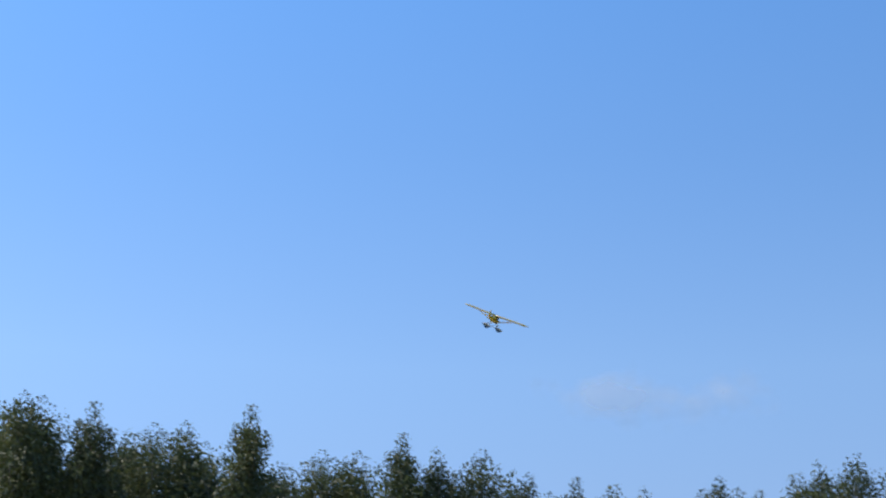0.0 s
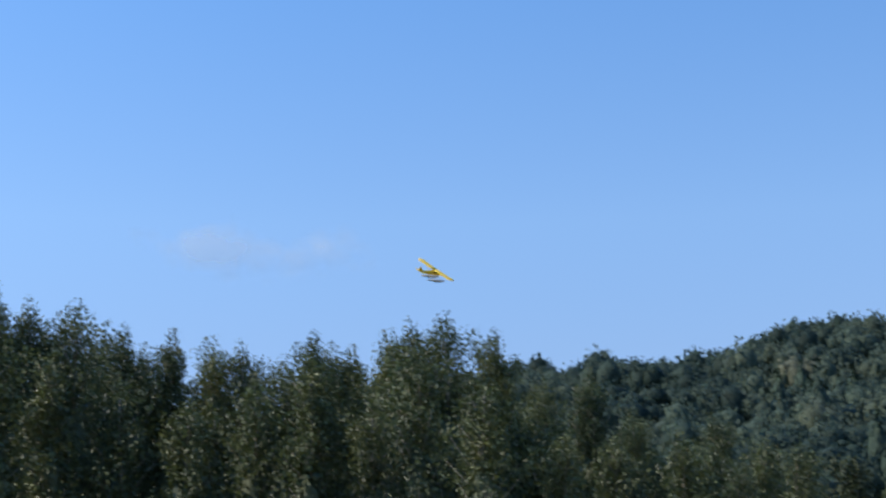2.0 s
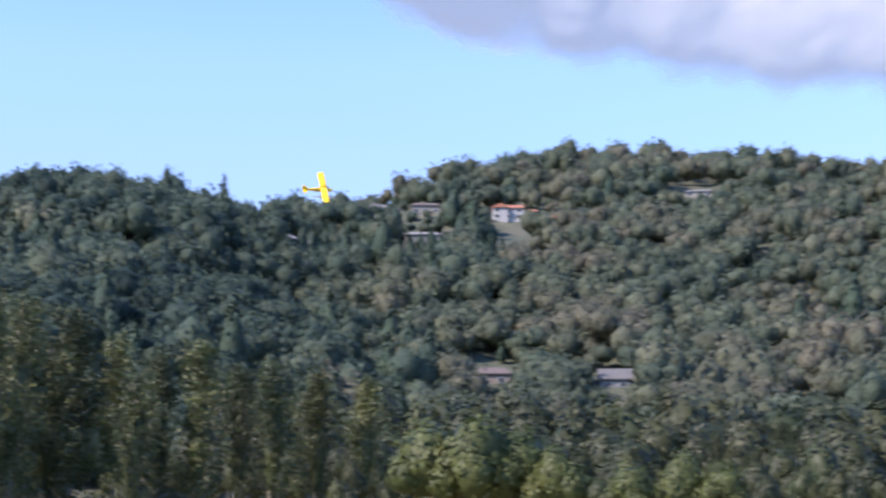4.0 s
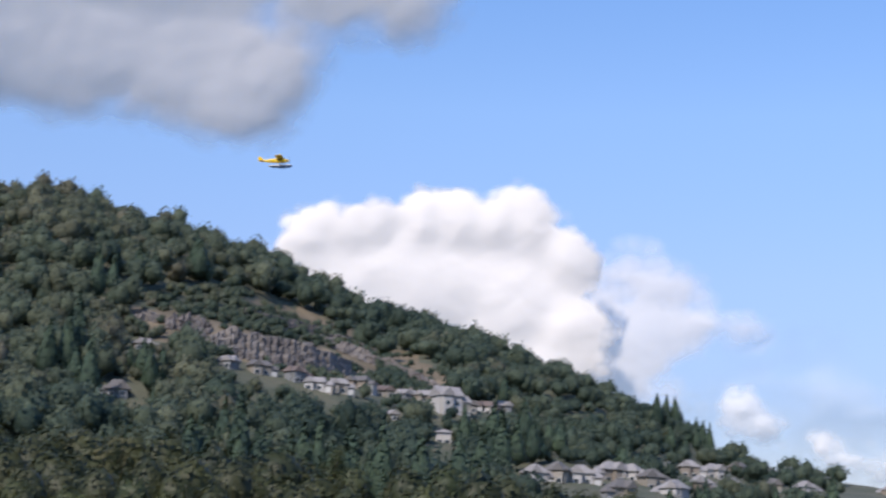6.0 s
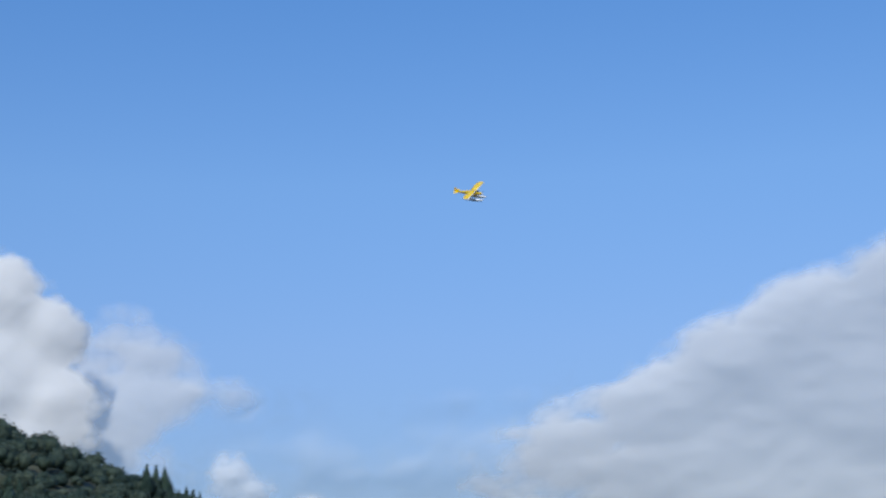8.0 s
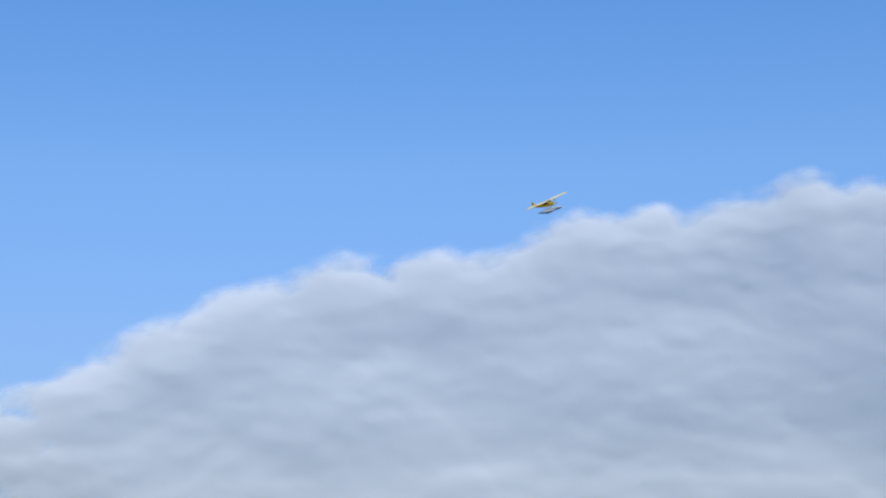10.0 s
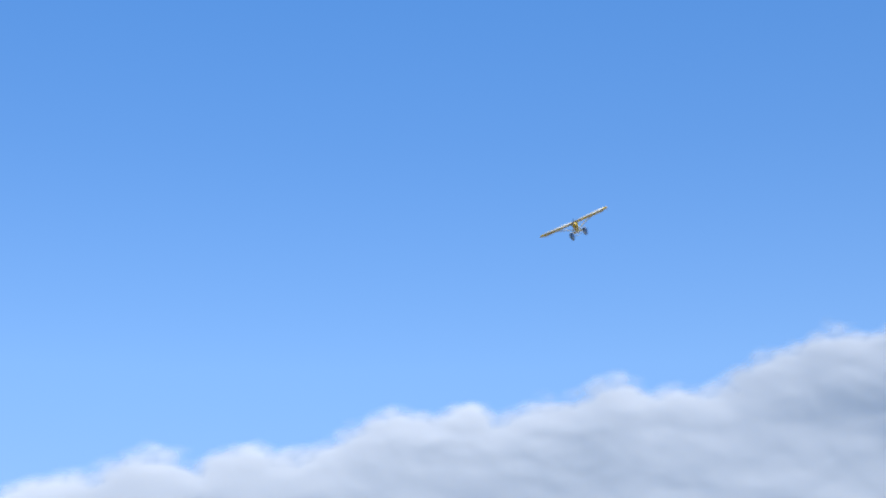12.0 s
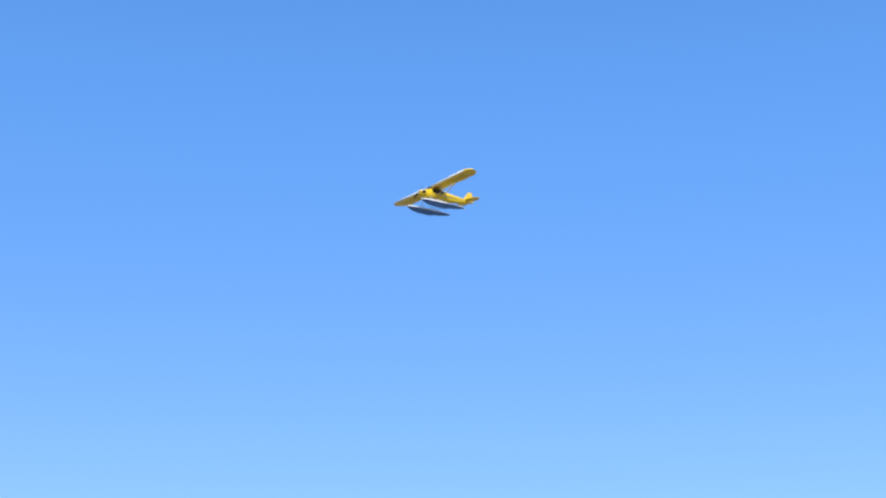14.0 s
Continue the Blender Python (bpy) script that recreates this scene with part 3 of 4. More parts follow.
for i, (az, el, w) in enumerate(row_lower):
    hill_house(az, el, w * 0.75, 4.2 + 0.7 * (i % 2), (0, 1, 0, 3)[i % 4], (3, 0, 3, 3)[i % 4], "pale suburban house with grey hip roof", swing=(24, -18, 8, 36, -30)[i % 5], hip=3.2)
hill_house(44.4, 10.3, 14, 5.5, 0, 2, "large white villa with red tiled roofs on the hilltop", rise=2.0, hip=2, clear=80)
hill_house(46.0, 10.15, 7, 3.2, 3, 2, "small outbuilding with red roof", rise=1.5, wing=False)
hill_house(41.3, 9.45, 14, 4.0, 1, 3, "long low house among the trees", rise=1.6, wing=False)
hill_house(39.8, 10.4, 14, 4.5, 0, 3, "white house on the ridge half hidden by trees", rise=1.8)
hill_house(41.4, 10.5, 13, 4.0, 1, 1, "brown-roofed house on the ridge", rise=1.8, wing=False)
hill_house(51.3, 11.0, 13, 3.0, 1, 3, "long low building below the crest", rise=1.4, wing=False)
hill_house(48.2, 4.3, 9, 3.2, 2, 0, "grey-roofed house at the foot of the hill", rise=3.2, hip=0, wing=False)
hill_house(61.4, 4.95, 7, 3.0, 2, 0, "dark house among the trees", rise=3)
hill_house(62.2, 6.6, 7, 3.2, 1, 3, "low pale-roofed house beside the rocks", rise=2.2)
hill_house(43.8, 4.5, 11, 3.4, 3, 1, "brown cabin in the woods", rise=2, wing=False)
hill_house(73.0, 3.85, 5, 4.8, 0, 3, "small white building among the trees", rise=1.0, wing=False, clear=110)
hill_house(71.1, 4.6, 5, 3.0, 1, 3, "small pale house below the row", rise=1.5, clear=6)
hill_house(36.1, 9.2, 13, 4.5, 2, 3, "pale house in the woods near the crest", rise=2)


# ---- forest on the hill ----
def forest():
    rng = np.random.default_rng(11)
    kinds = []
    for i in range(18):      # a tree is a few billowing masses grown into one another
        wide, tall, masses = 5.4 * rng.uniform(0.85, 1.15), 5.0 * rng.uniform(0.85, 1.25), []
        for k in range(3):
            t, out = k * 2.094 + rng.uniform(-0.6, 0.6), wide * rng.uniform(0.24, 0.46)
            v, f = crown(rng, i * 5 + k, wide * rng.uniform(0.6, 0.8), tall * rng.uniform(0.62, 0.9), 0.0, 0.3, False, 40, 0.66, ruffle=0.75)
            masses.append((v + np.array([math.cos(t) * out, math.sin(t) * out, 4.6 + tall * rng.uniform(-0.15, 0.25)]), f))
        kinds.append(join_arrays(*masses))
    firs = [crown(rng, 20 + i, 3.2, 6.6, 6.6, 0.2, True, 150, 0.6) for i in range(4)]
    area = []
    for az in np.arange(9, 97, 0.66):
        top = float(ridge_distance(az))
        r = top * 0.45
        while r < top * 1.06:
            area.append((az + rng.uniform(-0.3, 0.3), r + rng.uniform(-3, 3)))
            r += rng.uniform(8, 12.5)
    extra = 0
    for az in np.arange(61.5, 73.6, 0.42):      # low scrub on the cleared slope
        top = float(ridge_distance(az))
        more = [(az + rng.uniform(-0.2, 0.2), q + rng.uniform(-2, 2)) for q in np.arange(top * 0.68, top * 0.97, 6.0)]
        area += more
        extra += len(more)
    a, r = np.array(area).T
    x, y = np.sin(np.radians(a)) * r, np.cos(np.radians(a)) * r
    z = hill_height(x, y)
    el = np.degrees(np.arctan2(z - EYE_HEIGHT, r))
    low = inside(a, el, CLEARING) | inside(a, el, QUARRY)
    small = (a > 61.5) & (a < 73.5) & (el > np.interp(a, [61.5, 66, 73.5], [6.9, 6.2, 4.9])) & (el < np.interp(a, RIDGE_AZ, RIDGE_EL) - np.interp(a, [61.5, 66, 73.5], [3.0, 1.6, 1.3]))
    front = np.zeros(len(a), bool)
    scrub = np.arange(len(a)) >= len(a) - extra
    keep = (z > 1.0) & (small | ~scrub) & ~(low & (rng.uniform(size=len(a)) < 0.84)) & ~((a > 86.8)) & ~((a > 75.8) & (el < np.interp(a, [75.8, 78], [2.9, 3.35])) & (rng.uniform(size=len(a)) < 0.6))
    for ha, hr, w, free in HOUSE_SPOTS:
        half = math.degrees((w * 0.5 + 4.5) / hr)
        keep &= ~((np.abs(a - ha) < half) & (r > hr - free) & (r < hr + w * 0.6 + 5))
        front |= (np.abs(a - ha) < half) & (r > hr - 45) & (r < hr)
    broad, fir, hues = [], [], ([], [])
    for i in np.nonzero(keep)[0]:
        patch = noise.noise((x[i] * 0.012, y[i] * 0.012, 5.0))
        is_fir = bool(not small[i] and a[i] > 26 and el[i] < np.interp(a[i], RIDGE_AZ, RIDGE_EL) - 1.6 and patch + rng.normal(0, 0.2) > 0.42 or (80.5 < a[i] < 82.6 and rng.uniform() < 0.35))
        s = (0.3 if low[i] else rng.uniform(0.3, 0.5) if small[i] else rng.uniform(0.42, 0.6) if front[i] else rng.choice([0.6, 0.8, 0.95, 1.1, 1.35]) * rng.uniform(0.9, 1.1)) * (0.8 if a[i] > 76 else 1.1)
        k, store = (firs[int(rng.integers(4))], fir) if is_fir else (kinds[int(rng.integers(18))], broad)
        t = rng.uniform(0, 6.283)
        m = np.array([[math.cos(t), -math.sin(t), 0], [math.sin(t), math.cos(t), 0], [0, 0, 1]]) * s
        m[2, 2] *= rng.uniform(0.8, 1.3)
        m[0, 2] += rng.normal(0, 0.08)
        # a patchy tone, plus haze painted by bearing, palest from 42 to 60 degrees
        patch_and_haze = noise.noise((x[i] * 0.02, y[i] * 0.02, 9.0)) * 0.36 + np.interp(a[i], [24, 34, 42, 60, 68, 80], [-0.28, -0.26, 0.09, 0.08, -0.13, -0.15])
        hues[is_fir].append(np.full(len(k[0]), np.clip(0.46 + patch_and_haze + rng.normal(0, 0.11), 0, 1), np.float32))
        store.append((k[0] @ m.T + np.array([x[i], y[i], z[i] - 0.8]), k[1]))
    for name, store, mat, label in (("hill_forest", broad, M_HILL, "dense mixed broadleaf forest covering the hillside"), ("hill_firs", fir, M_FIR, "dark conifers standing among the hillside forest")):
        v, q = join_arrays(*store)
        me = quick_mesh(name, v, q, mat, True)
        me.attributes.new("leaf_hue_haze", "FLOAT", "POINT").data.foreach_set("value", np.concatenate(hues[name == "hill_firs"]))
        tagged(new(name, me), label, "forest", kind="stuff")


forest()

# two tall firs that stand out on the falling ridge
TALL_FIR = poplar_mesh(90, 16.0, 6.5, 1, 0.3, M_FIR)[1]
lone = quick_mesh("crown", *crown(np.random.default_rng(5), 31, 3.4, 8.0, 8.5, 0.16, True, 420, 0.5, 2), M_FIR, True)
for az, top in ((81.2, 5.75), (81.95, 5.05), (32.0, 12.0)):
    r = float(ridge_distance(az)) * 0.985
    d = bearing(az) * r
    z = float(hill_height(d.x, d.y))
    rise = r * math.tan(radians(top)) + EYE_HEIGHT - z
    tree("fir_tree", (lone, TALL_FIR), (d.x, d.y, z - 0.5), az * 40, max(rise, 8) / 16.5, "tall dark fir standing above the ridge line", "tree", "firs on the ridge")


# ---- clouds ----
def cloud_material(name, density, soft, glow, scale):
    m, n, l, b = material(name, 1.0)
    n.remove(b)
    att = n.new("ShaderNodeAttribute")
    att.attribute_name = "thickness"
    c = n.new("ShaderNodeTexCoord")
    fluff = node(n, "ShaderNodeTexNoise", Scale=scale, Detail=3.0, Roughness=0.45)
    l.new(c.outputs["Object"], fluff.inputs["Vector"])
    edge = n.new("ShaderNodeMath")
    edge.operation = "MULTIPLY_ADD"
    l.new(fluff.outputs["Fac"], edge.inputs[0])
    edge.inputs[1].default_value, edge.inputs[2].default_value = soft * 0.56, -soft * 0.28
    total = n.new("ShaderNodeMath")
    l.new(att.outputs["Fac"], total.inputs[0])
    l.new(edge.outputs[0], total.inputs[1])
    cover = n.new("ShaderNodeMapRange")
    cover.interpolation_type = "SMOOTHSTEP"
    l.new(total.outputs[0], cover.inputs["Value"])
    cover.inputs["From Max"].default_value, cover.inputs["To Max"].default_value = soft, density
    bp = node(n, "ShaderNodeBump", Strength=0.12, Distance=10.0)
    l.new(fluff.outputs["Fac"], bp.inputs["Height"])
    d, t, clear = n.new("ShaderNodeBsdfDiffuse"), n.new("ShaderNodeBsdfTranslucent"), n.new("ShaderNodeBsdfTransparent")
    d.inputs["Color"].default_value = t.inputs["Color"].default_value = (0.96, 0.925, 0.895, 1)
    l.new(bp.outputs["Normal"], d.inputs["Normal"])
    body, out = n.new("ShaderNodeMixShader"), n.new("ShaderNodeMixShader")
    body.inputs[0].default_value = glow
    l.new(d.outputs[0], body.inputs[1])
    l.new(t.outputs[0], body.inputs[2])
    l.new(cover.outputs[0], out.inputs[0])
    l.new(clear.outputs[0], out.inputs[1])
    l.new(body.outputs[0], out.inputs[2])
    l.new(out.outputs[0], n["Material Output"].inputs["Surface"])
    return m


def cloud(puffs, step, label, density=1.0, soft=0.5, lump=1.0, seed=0.0, distance=4300.0, relief=1.0, scale=0.006, lean=0.0, glow=0.3, rough=1.0, puffy=0.45, turn=1.8, blend=3.0, stretch=1.0, ragged=0.75, smooth=0):
    """A bank of rounded puffs (bearing, elevation, half width, half height, thickness), lumpy towards the viewer and thin at its edges."""
    p = np.array(puffs, float)
    a0, a1 = (p[:, 0] - p[:, 2]).min() - 1.5, (p[:, 0] + p[:, 2]).max() + 1.5
    e0, e1 = max((p[:, 1] - p[:, 3]).min() - 1.0, 0.3), (p[:, 1] + p[:, 3]).max() + 1.0
    az, el = np.arange(a0, a1, step), np.arange(e0, e1, step)
    A, E = np.meshgrid(az, el, indexing="ij")
    warp = np.zeros((*A.shape, 3))
    for i in range(A.shape[0]):
        for j in range(A.shape[1]):
            q = Vector((A[i, j] * 0.75 / stretch, E[i, j] * 0.95, seed))
            f1 = noise.voronoi(q * lump * 0.9)[0][0]
            f2 = noise.voronoi(q * lump * 2.3 + Vector((3, 1, 7)))[0][0]
            warp[i, j] = (0.55 - 1.6 * f1 * f1, 0.55 - 1.6 * f2 * f2, noise.fractal(q * lump * 0.8, 1.0, 2.0, 4))
    thick, bulge = np.full(A.shape, -3.0), np.zeros(A.shape)
    for x, y, w, h, k in p:
        d = np.hypot((A - x) / w, (E - y) / h)
        near = (1 - d) * min(w, h) * k
        thick = np.log(np.exp(thick * blend) + np.exp(near * blend)) / blend
        bulge += np.exp(3.5 * np.exp(-1.4 * d * d) * min(w, h, 2.2)) - 1
    bulge = np.log1p(bulge) / 3.5
    lumps_ = 0.5 * warp[..., 0] / lump + 0.26 * warp[..., 1] / lump + 0.3 * warp[..., 2] / lump
    dens = thick + ragged * lumps_
    swell = 0.22 * warp[..., 0] + 0.05 * warp[..., 1] + 0.3 * warp[..., 2]
    broad = np.clip(thick, 0, None)
    for _ in range(smooth):
        broad = np.pad(broad, 1, mode="edge")
        broad = (broad[1:-1, 1:-1] * 2 + broad[2:, 1:-1] + broad[:-2, 1:-1] + broad[1:-1, 2:] + broad[1:-1, :-2]) / 6
    dome = turn * np.sqrt(1 - (1 - np.clip(broad / turn, 0.001, 1)) ** 2)         # the edge turns away like a ball's
    if smooth:
        dome += 0.8 * np.sqrt(1 - (1 - np.clip(thick / 1.2, 0.001, 1)) ** 2)
    depth = (puffy * bulge + 0.8 * dome + rough * swell / lump + math.tan(radians(lean)) * (E - E.mean())) * relief * distance * math.pi / 180
    R = distance - depth
    ar, er = np.radians(A), np.radians(E)
    v = np.stack([np.sin(ar) * np.cos(er) * R, np.cos(ar) * np.cos(er) * R, EYE_HEIGHT + np.sin(er) * R], -1).reshape(-1, 3)
    n, k = A.shape
    i, j = np.meshgrid(np.arange(n - 1), np.arange(k - 1), indexing="ij")
    q = np.stack([i * k + j, i * k + j + 1, (i + 1) * k + j + 1, (i + 1) * k + j], -1).reshape(-1, 4)
    shown = dens.reshape(-1)[q].max(1) > -0.6 * soft
    q = q[shown]
    used, inv = np.unique(q, return_inverse=True)
    me = quick_mesh("cloud", v[used], inv.reshape(-1, 4), cloud_material("cloud_vapour", density, soft, glow, scale), True)
    at = me.attributes.new("thickness", "FLOAT", "POINT")
    at.data.foreach_set("value", dens.reshape(-1)[used].astype(np.float32))
    return tagged(new("cloud", me), label, "cloud", "clouds in the sky")


cloud([(41.5, 18.8, 3, 1.8, 1), (44.2, 18.2, 3, 1.9, 1), (47.5, 17.8, 2.6, 2.2, 1), (51, 17.2, 3, 2.3, 1), (55, 17.0, 3.5, 2.8, 1), (59, 17.0, 3.5, 2.9, 1), (62.2, 16.6, 2.4, 2.5, 1), (64.7, 16.0, 2.2, 2.4, 1),
       (66.3, 16.8, 1.8, 2.0, 0.9), (68.3, 19.4, 2.2, 1.6, 1), (70.8, 19.5, 1.8, 1.6, 0.8), (72.6, 20, 1.2, 0.9, 0.6), (58, 20.5, 10, 3, 1), (66, 21, 5, 2.2, 1), (48, 20.5, 6, 2.4, 1)],
      0.13, "broad soft grey cloud with sunlit edges above the hill", 0.95, 1.15, 0.6, 2.0, lean=24, relief=0.32, glow=0.40, rough=0.25, puffy=0.03, ragged=0.45, smooth=90, turn=3.0, blend=1.6)
cloud([(66.8, 9.9, 1.4, 0.75, 1), (67.9, 10.8, 1.3, 1.0, 1), (69.4, 11.2, 1.5, 1.35, 1), (70.2, 11.5, 1.0, 1.1, 1), (71.9, 11.4, 1.1, 1.2, 1), (73.3, 11.5, 1.3, 1.2, 1), (74.6, 11.5, 1.2, 1.3, 1),
       (75.9, 11.6, 1.25, 1.6, 1), (77.2, 10.5, 1.3, 1.4, 1), (72, 9.2, 4.0, 2.0, 1), (75.2, 8.8, 2.1, 2.0, 1), (70, 9.5, 3, 1.6, 1), (77.3, 8.0, 1.7, 1.6, 0.9), (76.5, 6.8, 2.4, 1.2, 0.8)],
      0.085, "bright white cumulus cloud towering behind the hill", 1.0, 0.5, 0.9, 5.0, lean=4, relief=0.27, glow=0.33, rough=0.42)
cloud([(79.3, 10.0, 1.7, 1.3, 1), (80.7, 9.5, 1.6, 1.3, 1), (82.2, 8.35, 2.6, 0.85, 1), (79.5, 8.0, 2.8, 2.0, 1), (79, 6.6, 2.0, 1.1, 0.8), (78, 5.6, 3, 1.2, 0.7)],
      0.09, "thin pale veil of cloud beside the cumulus", 0.75, 1.1, 0.8, 6.0, lean=4, relief=0.3, distance=4450, glow=0.38, rough=0.4, puffy=0.2, blend=2.0)
cloud([(83.6, 5.3, 0.9, 0.85, 1), (84.2, 4.8, 0.9, 0.6, 1), (86.3, 4.0, 0.7, 0.65, 1), (87.4, 3.7, 1.0, 0.65, 1), (88.5, 3.6, 0.7, 0.6, 1), (90.2, 3.3, 0.6, 0.55, 0.8), (94, 3.2, 0.8, 0.4, 0.8)],
      0.06, "small low white clouds near the horizon", 0.62, 0.6, 1.2, 8.0, glow=0.42, relief=0.4, rough=0.6)
cloud([(95.6, 6.4, 2.0, 0.9, 0.7), (98.6, 7.2, 2.4, 1.8, 1), (101.6, 8.5, 2.4, 2.2, 1), (104.4, 9.6, 2.4, 2.4, 1), (107.6, 10.5, 2.6, 2.5, 1), (111, 10.7, 2.8, 2.5, 1), (113.8, 10.8, 2.2, 2.4, 1),
       (116.3, 11.8, 2.3, 2.6, 1), (119, 11.9, 2.4, 2.6, 1), (121.8, 12.0, 2.3, 2.6, 1), (124.4, 12.7, 2.2, 2.7, 1), (127.4, 12.4, 2.2, 2.5, 1), (130.2, 13.3, 2.0, 2.7, 1), (132.6, 13.9, 2.2, 2.7, 1),
       (136, 13.7, 3.5, 3, 1), (108, 7, 8, 3.5, 1), (118, 8, 9, 4.5, 1), (130, 9, 10, 5, 1), (100, 5.5, 7, 2, 0.6), (115, 4, 22, 3, 1), (129.5, 10.6, 2.6, 1.3, 1), (122, 9.2, 3, 1.2, 1), (110, 8.6, 3, 1.1, 1)],
      0.13, "long layered grey-white cloud bank across the sky", 0.80, 0.62, 1.15, 11.0, relief=0.36, lean=44, glow=0.34, rough=0.36, puffy=0.05, turn=5.0, smooth=130, blend=2.4, stretch=1.35, ragged=0.7)
cloud([(88, 5.2, 8, 1.5, 1), (95, 5.0, 6, 1.8, 1), (91, 7.8, 4, 0.5, 0.5)], 0.2, "thin grey haze cloud low over the valley", 0.22, 1.6, 0.5, 17.0, distance=4600, lean=50, relief=0.6)
cloud([(6.1, 14.7, 1.8, 0.85, 1), (9.6, 14.6, 2, 0.5, 0.5)], 0.1, "faint thin wisp of cloud above the trees", 0.32, 0.9, 0.7, 14.0, relief=0.2, lean=-78, glow=0.35, rough=0.3, puffy=0.1)


# ---- the model aeroplane ----
M_YELLOW = plain("yellow_film_covering", (0.83, 0.55, 0.02), 0.3, 0, 0.08, 5)
M_BLACK = plain("black_trim", (0.015, 0.015, 0.017), 0.4)
M_MARK = plain("faded_dark_marking", (0.42, 0.26, 0.03), 0.5)
M_METAL = plain("bare_aluminium", (0.55, 0.55, 0.56), 0.6, 0.5)
M_FLOAT = plain("white_float_paint", (0.74, 0.75, 0.76), 0.35)
M_HULL = plain("blue_grey_float_hull", (0.07, 0.18, 0.50), 0.4)
M_CREAM = plain("pale_cream", (0.80, 0.76, 0.66), 0.35)
M_COWL = plain("dark_engine_metal", (0.05, 0.05, 0.055), 0.45)
M_GLASS = plain("dark_cabin_glazing", (0.03, 0.035, 0.04), 0.08)


def superellipse(x, w, top, bottom, k=16, power=2.6):
    ring = []
    zc, h = (top + bottom) / 2, (top - bottom) / 2
    for i in range(k):
        a = 2 * math.pi * (i + 0.5) / k
        c, s = math.cos(a), math.sin(a)
        ring.append((x, math.copysign(abs(c) ** (2 / power), c) * w, zc + math.copysign(abs(s) ** (2 / power), s) * h))
    return ring


def aerofoil(x_le, chord, z, y, thick):
    upper = [(0, 0.0), (0.008, 0.2), (0.03, 0.42), (0.06, 0.6), (0.12, 0.8), (0.3, 1.0), (0.55, 0.78), (0.8, 0.38), (1.0, 0.04)]
    lower = [(0.85, -0.08), (0.5, -0.2), (0.2, -0.26), (0.04, -0.22), (0.01, -0.13)]
    return [(x_le - u * chord, y, z + t * thick) for u, t in upper + lower]


def wing_half(side):
    rings = []
    for s in (0.03, 0.2, 0.4, 0.6, 0.8, 0.92, 0.975, 1.01, 1.035, 1.05):
        tip = max(0.0, (s - 0.92) / 0.13)
        chord = 0.31 * math.sqrt(max(1 - tip ** 2, 0.02))
        rings.append(aerofoil(0.14 - (0.31 - chord) * 0.42, chord, 0.125 + 0.018 * s, side * s, 0.040 * (1 - 0.6 * tip)))
    return loft(rings if side > 0 else [r[::-1] for r in rings])


def flat_surface(outline, thick, plane):
    """A rounded, slightly thick tail surface from its outline in x and y (or x and z)."""
    k = len(outline)
    cx, cy = sum(p[0] for p in outline) / k, sum(p[1] for p in outline) / k
    rings = []
    for s, t in ((0.9, -1), (1.0, -0.45), (1.0, 0.45), (0.9, 1)):
        ring = []
        for x, y in outline:
            u, w = cx + (x - cx) * s, cy + (y - cy) * s
            ring.append((u, w, t * thick / 2) if plane == "xy" else (u, t * thick / 2, w))
        rings.append(ring)
    return loft(rings)


def float_rings(y, lower):
    """Stations of a float with a pointed bow, a step and a thin stern; lower: the planing hull, else the deck."""
    rings = []
    for x, w, deck, chine, keel in ((0.52, 0.008, -0.212, -0.222, -0.228), (0.48, 0.042, -0.205, -0.228, -0.262), (0.40, 0.066, -0.200, -0.236, -0.302),
                                    (0.25, 0.078, -0.196, -0.242, -0.326), (0.05, 0.080, -0.196, -0.244, -0.334), (-0.06, 0.078, -0.197, -0.244, -0.334),
                                    (-0.065, 0.076, -0.197, -0.243, -0.312), (-0.25, 0.066, -0.203, -0.24, -0.294), (-0.42, 0.046, -0.21, -0.234, -0.265), (-0.5, 0.014, -0.218, -0.23, -0.238)):
        if lower:
            rings.append([(x, y - w, chine), (x, y - w * 0.45, (chine + keel) / 2 - 0.004), (x, y, keel), (x, y + w * 0.45, (chine + keel) / 2 - 0.004), (x, y + w, chine), (x, y, chine + 0.002)])
        else:
            rings.append([(x, y + w, chine), (x, y + w * 0.97, (deck + chine) / 2), (x, y + w * 0.6, deck), (x, y, deck + 0.008), (x, y - w * 0.6, deck), (x, y - w * 0.97, (deck + chine) / 2), (x, y - w, chine)])
    return loft([[(a, y + (b - y) * 0.84, -0.2 + (c + 0.2) * 0.88) for a, b, c in ring] for ring in rings])


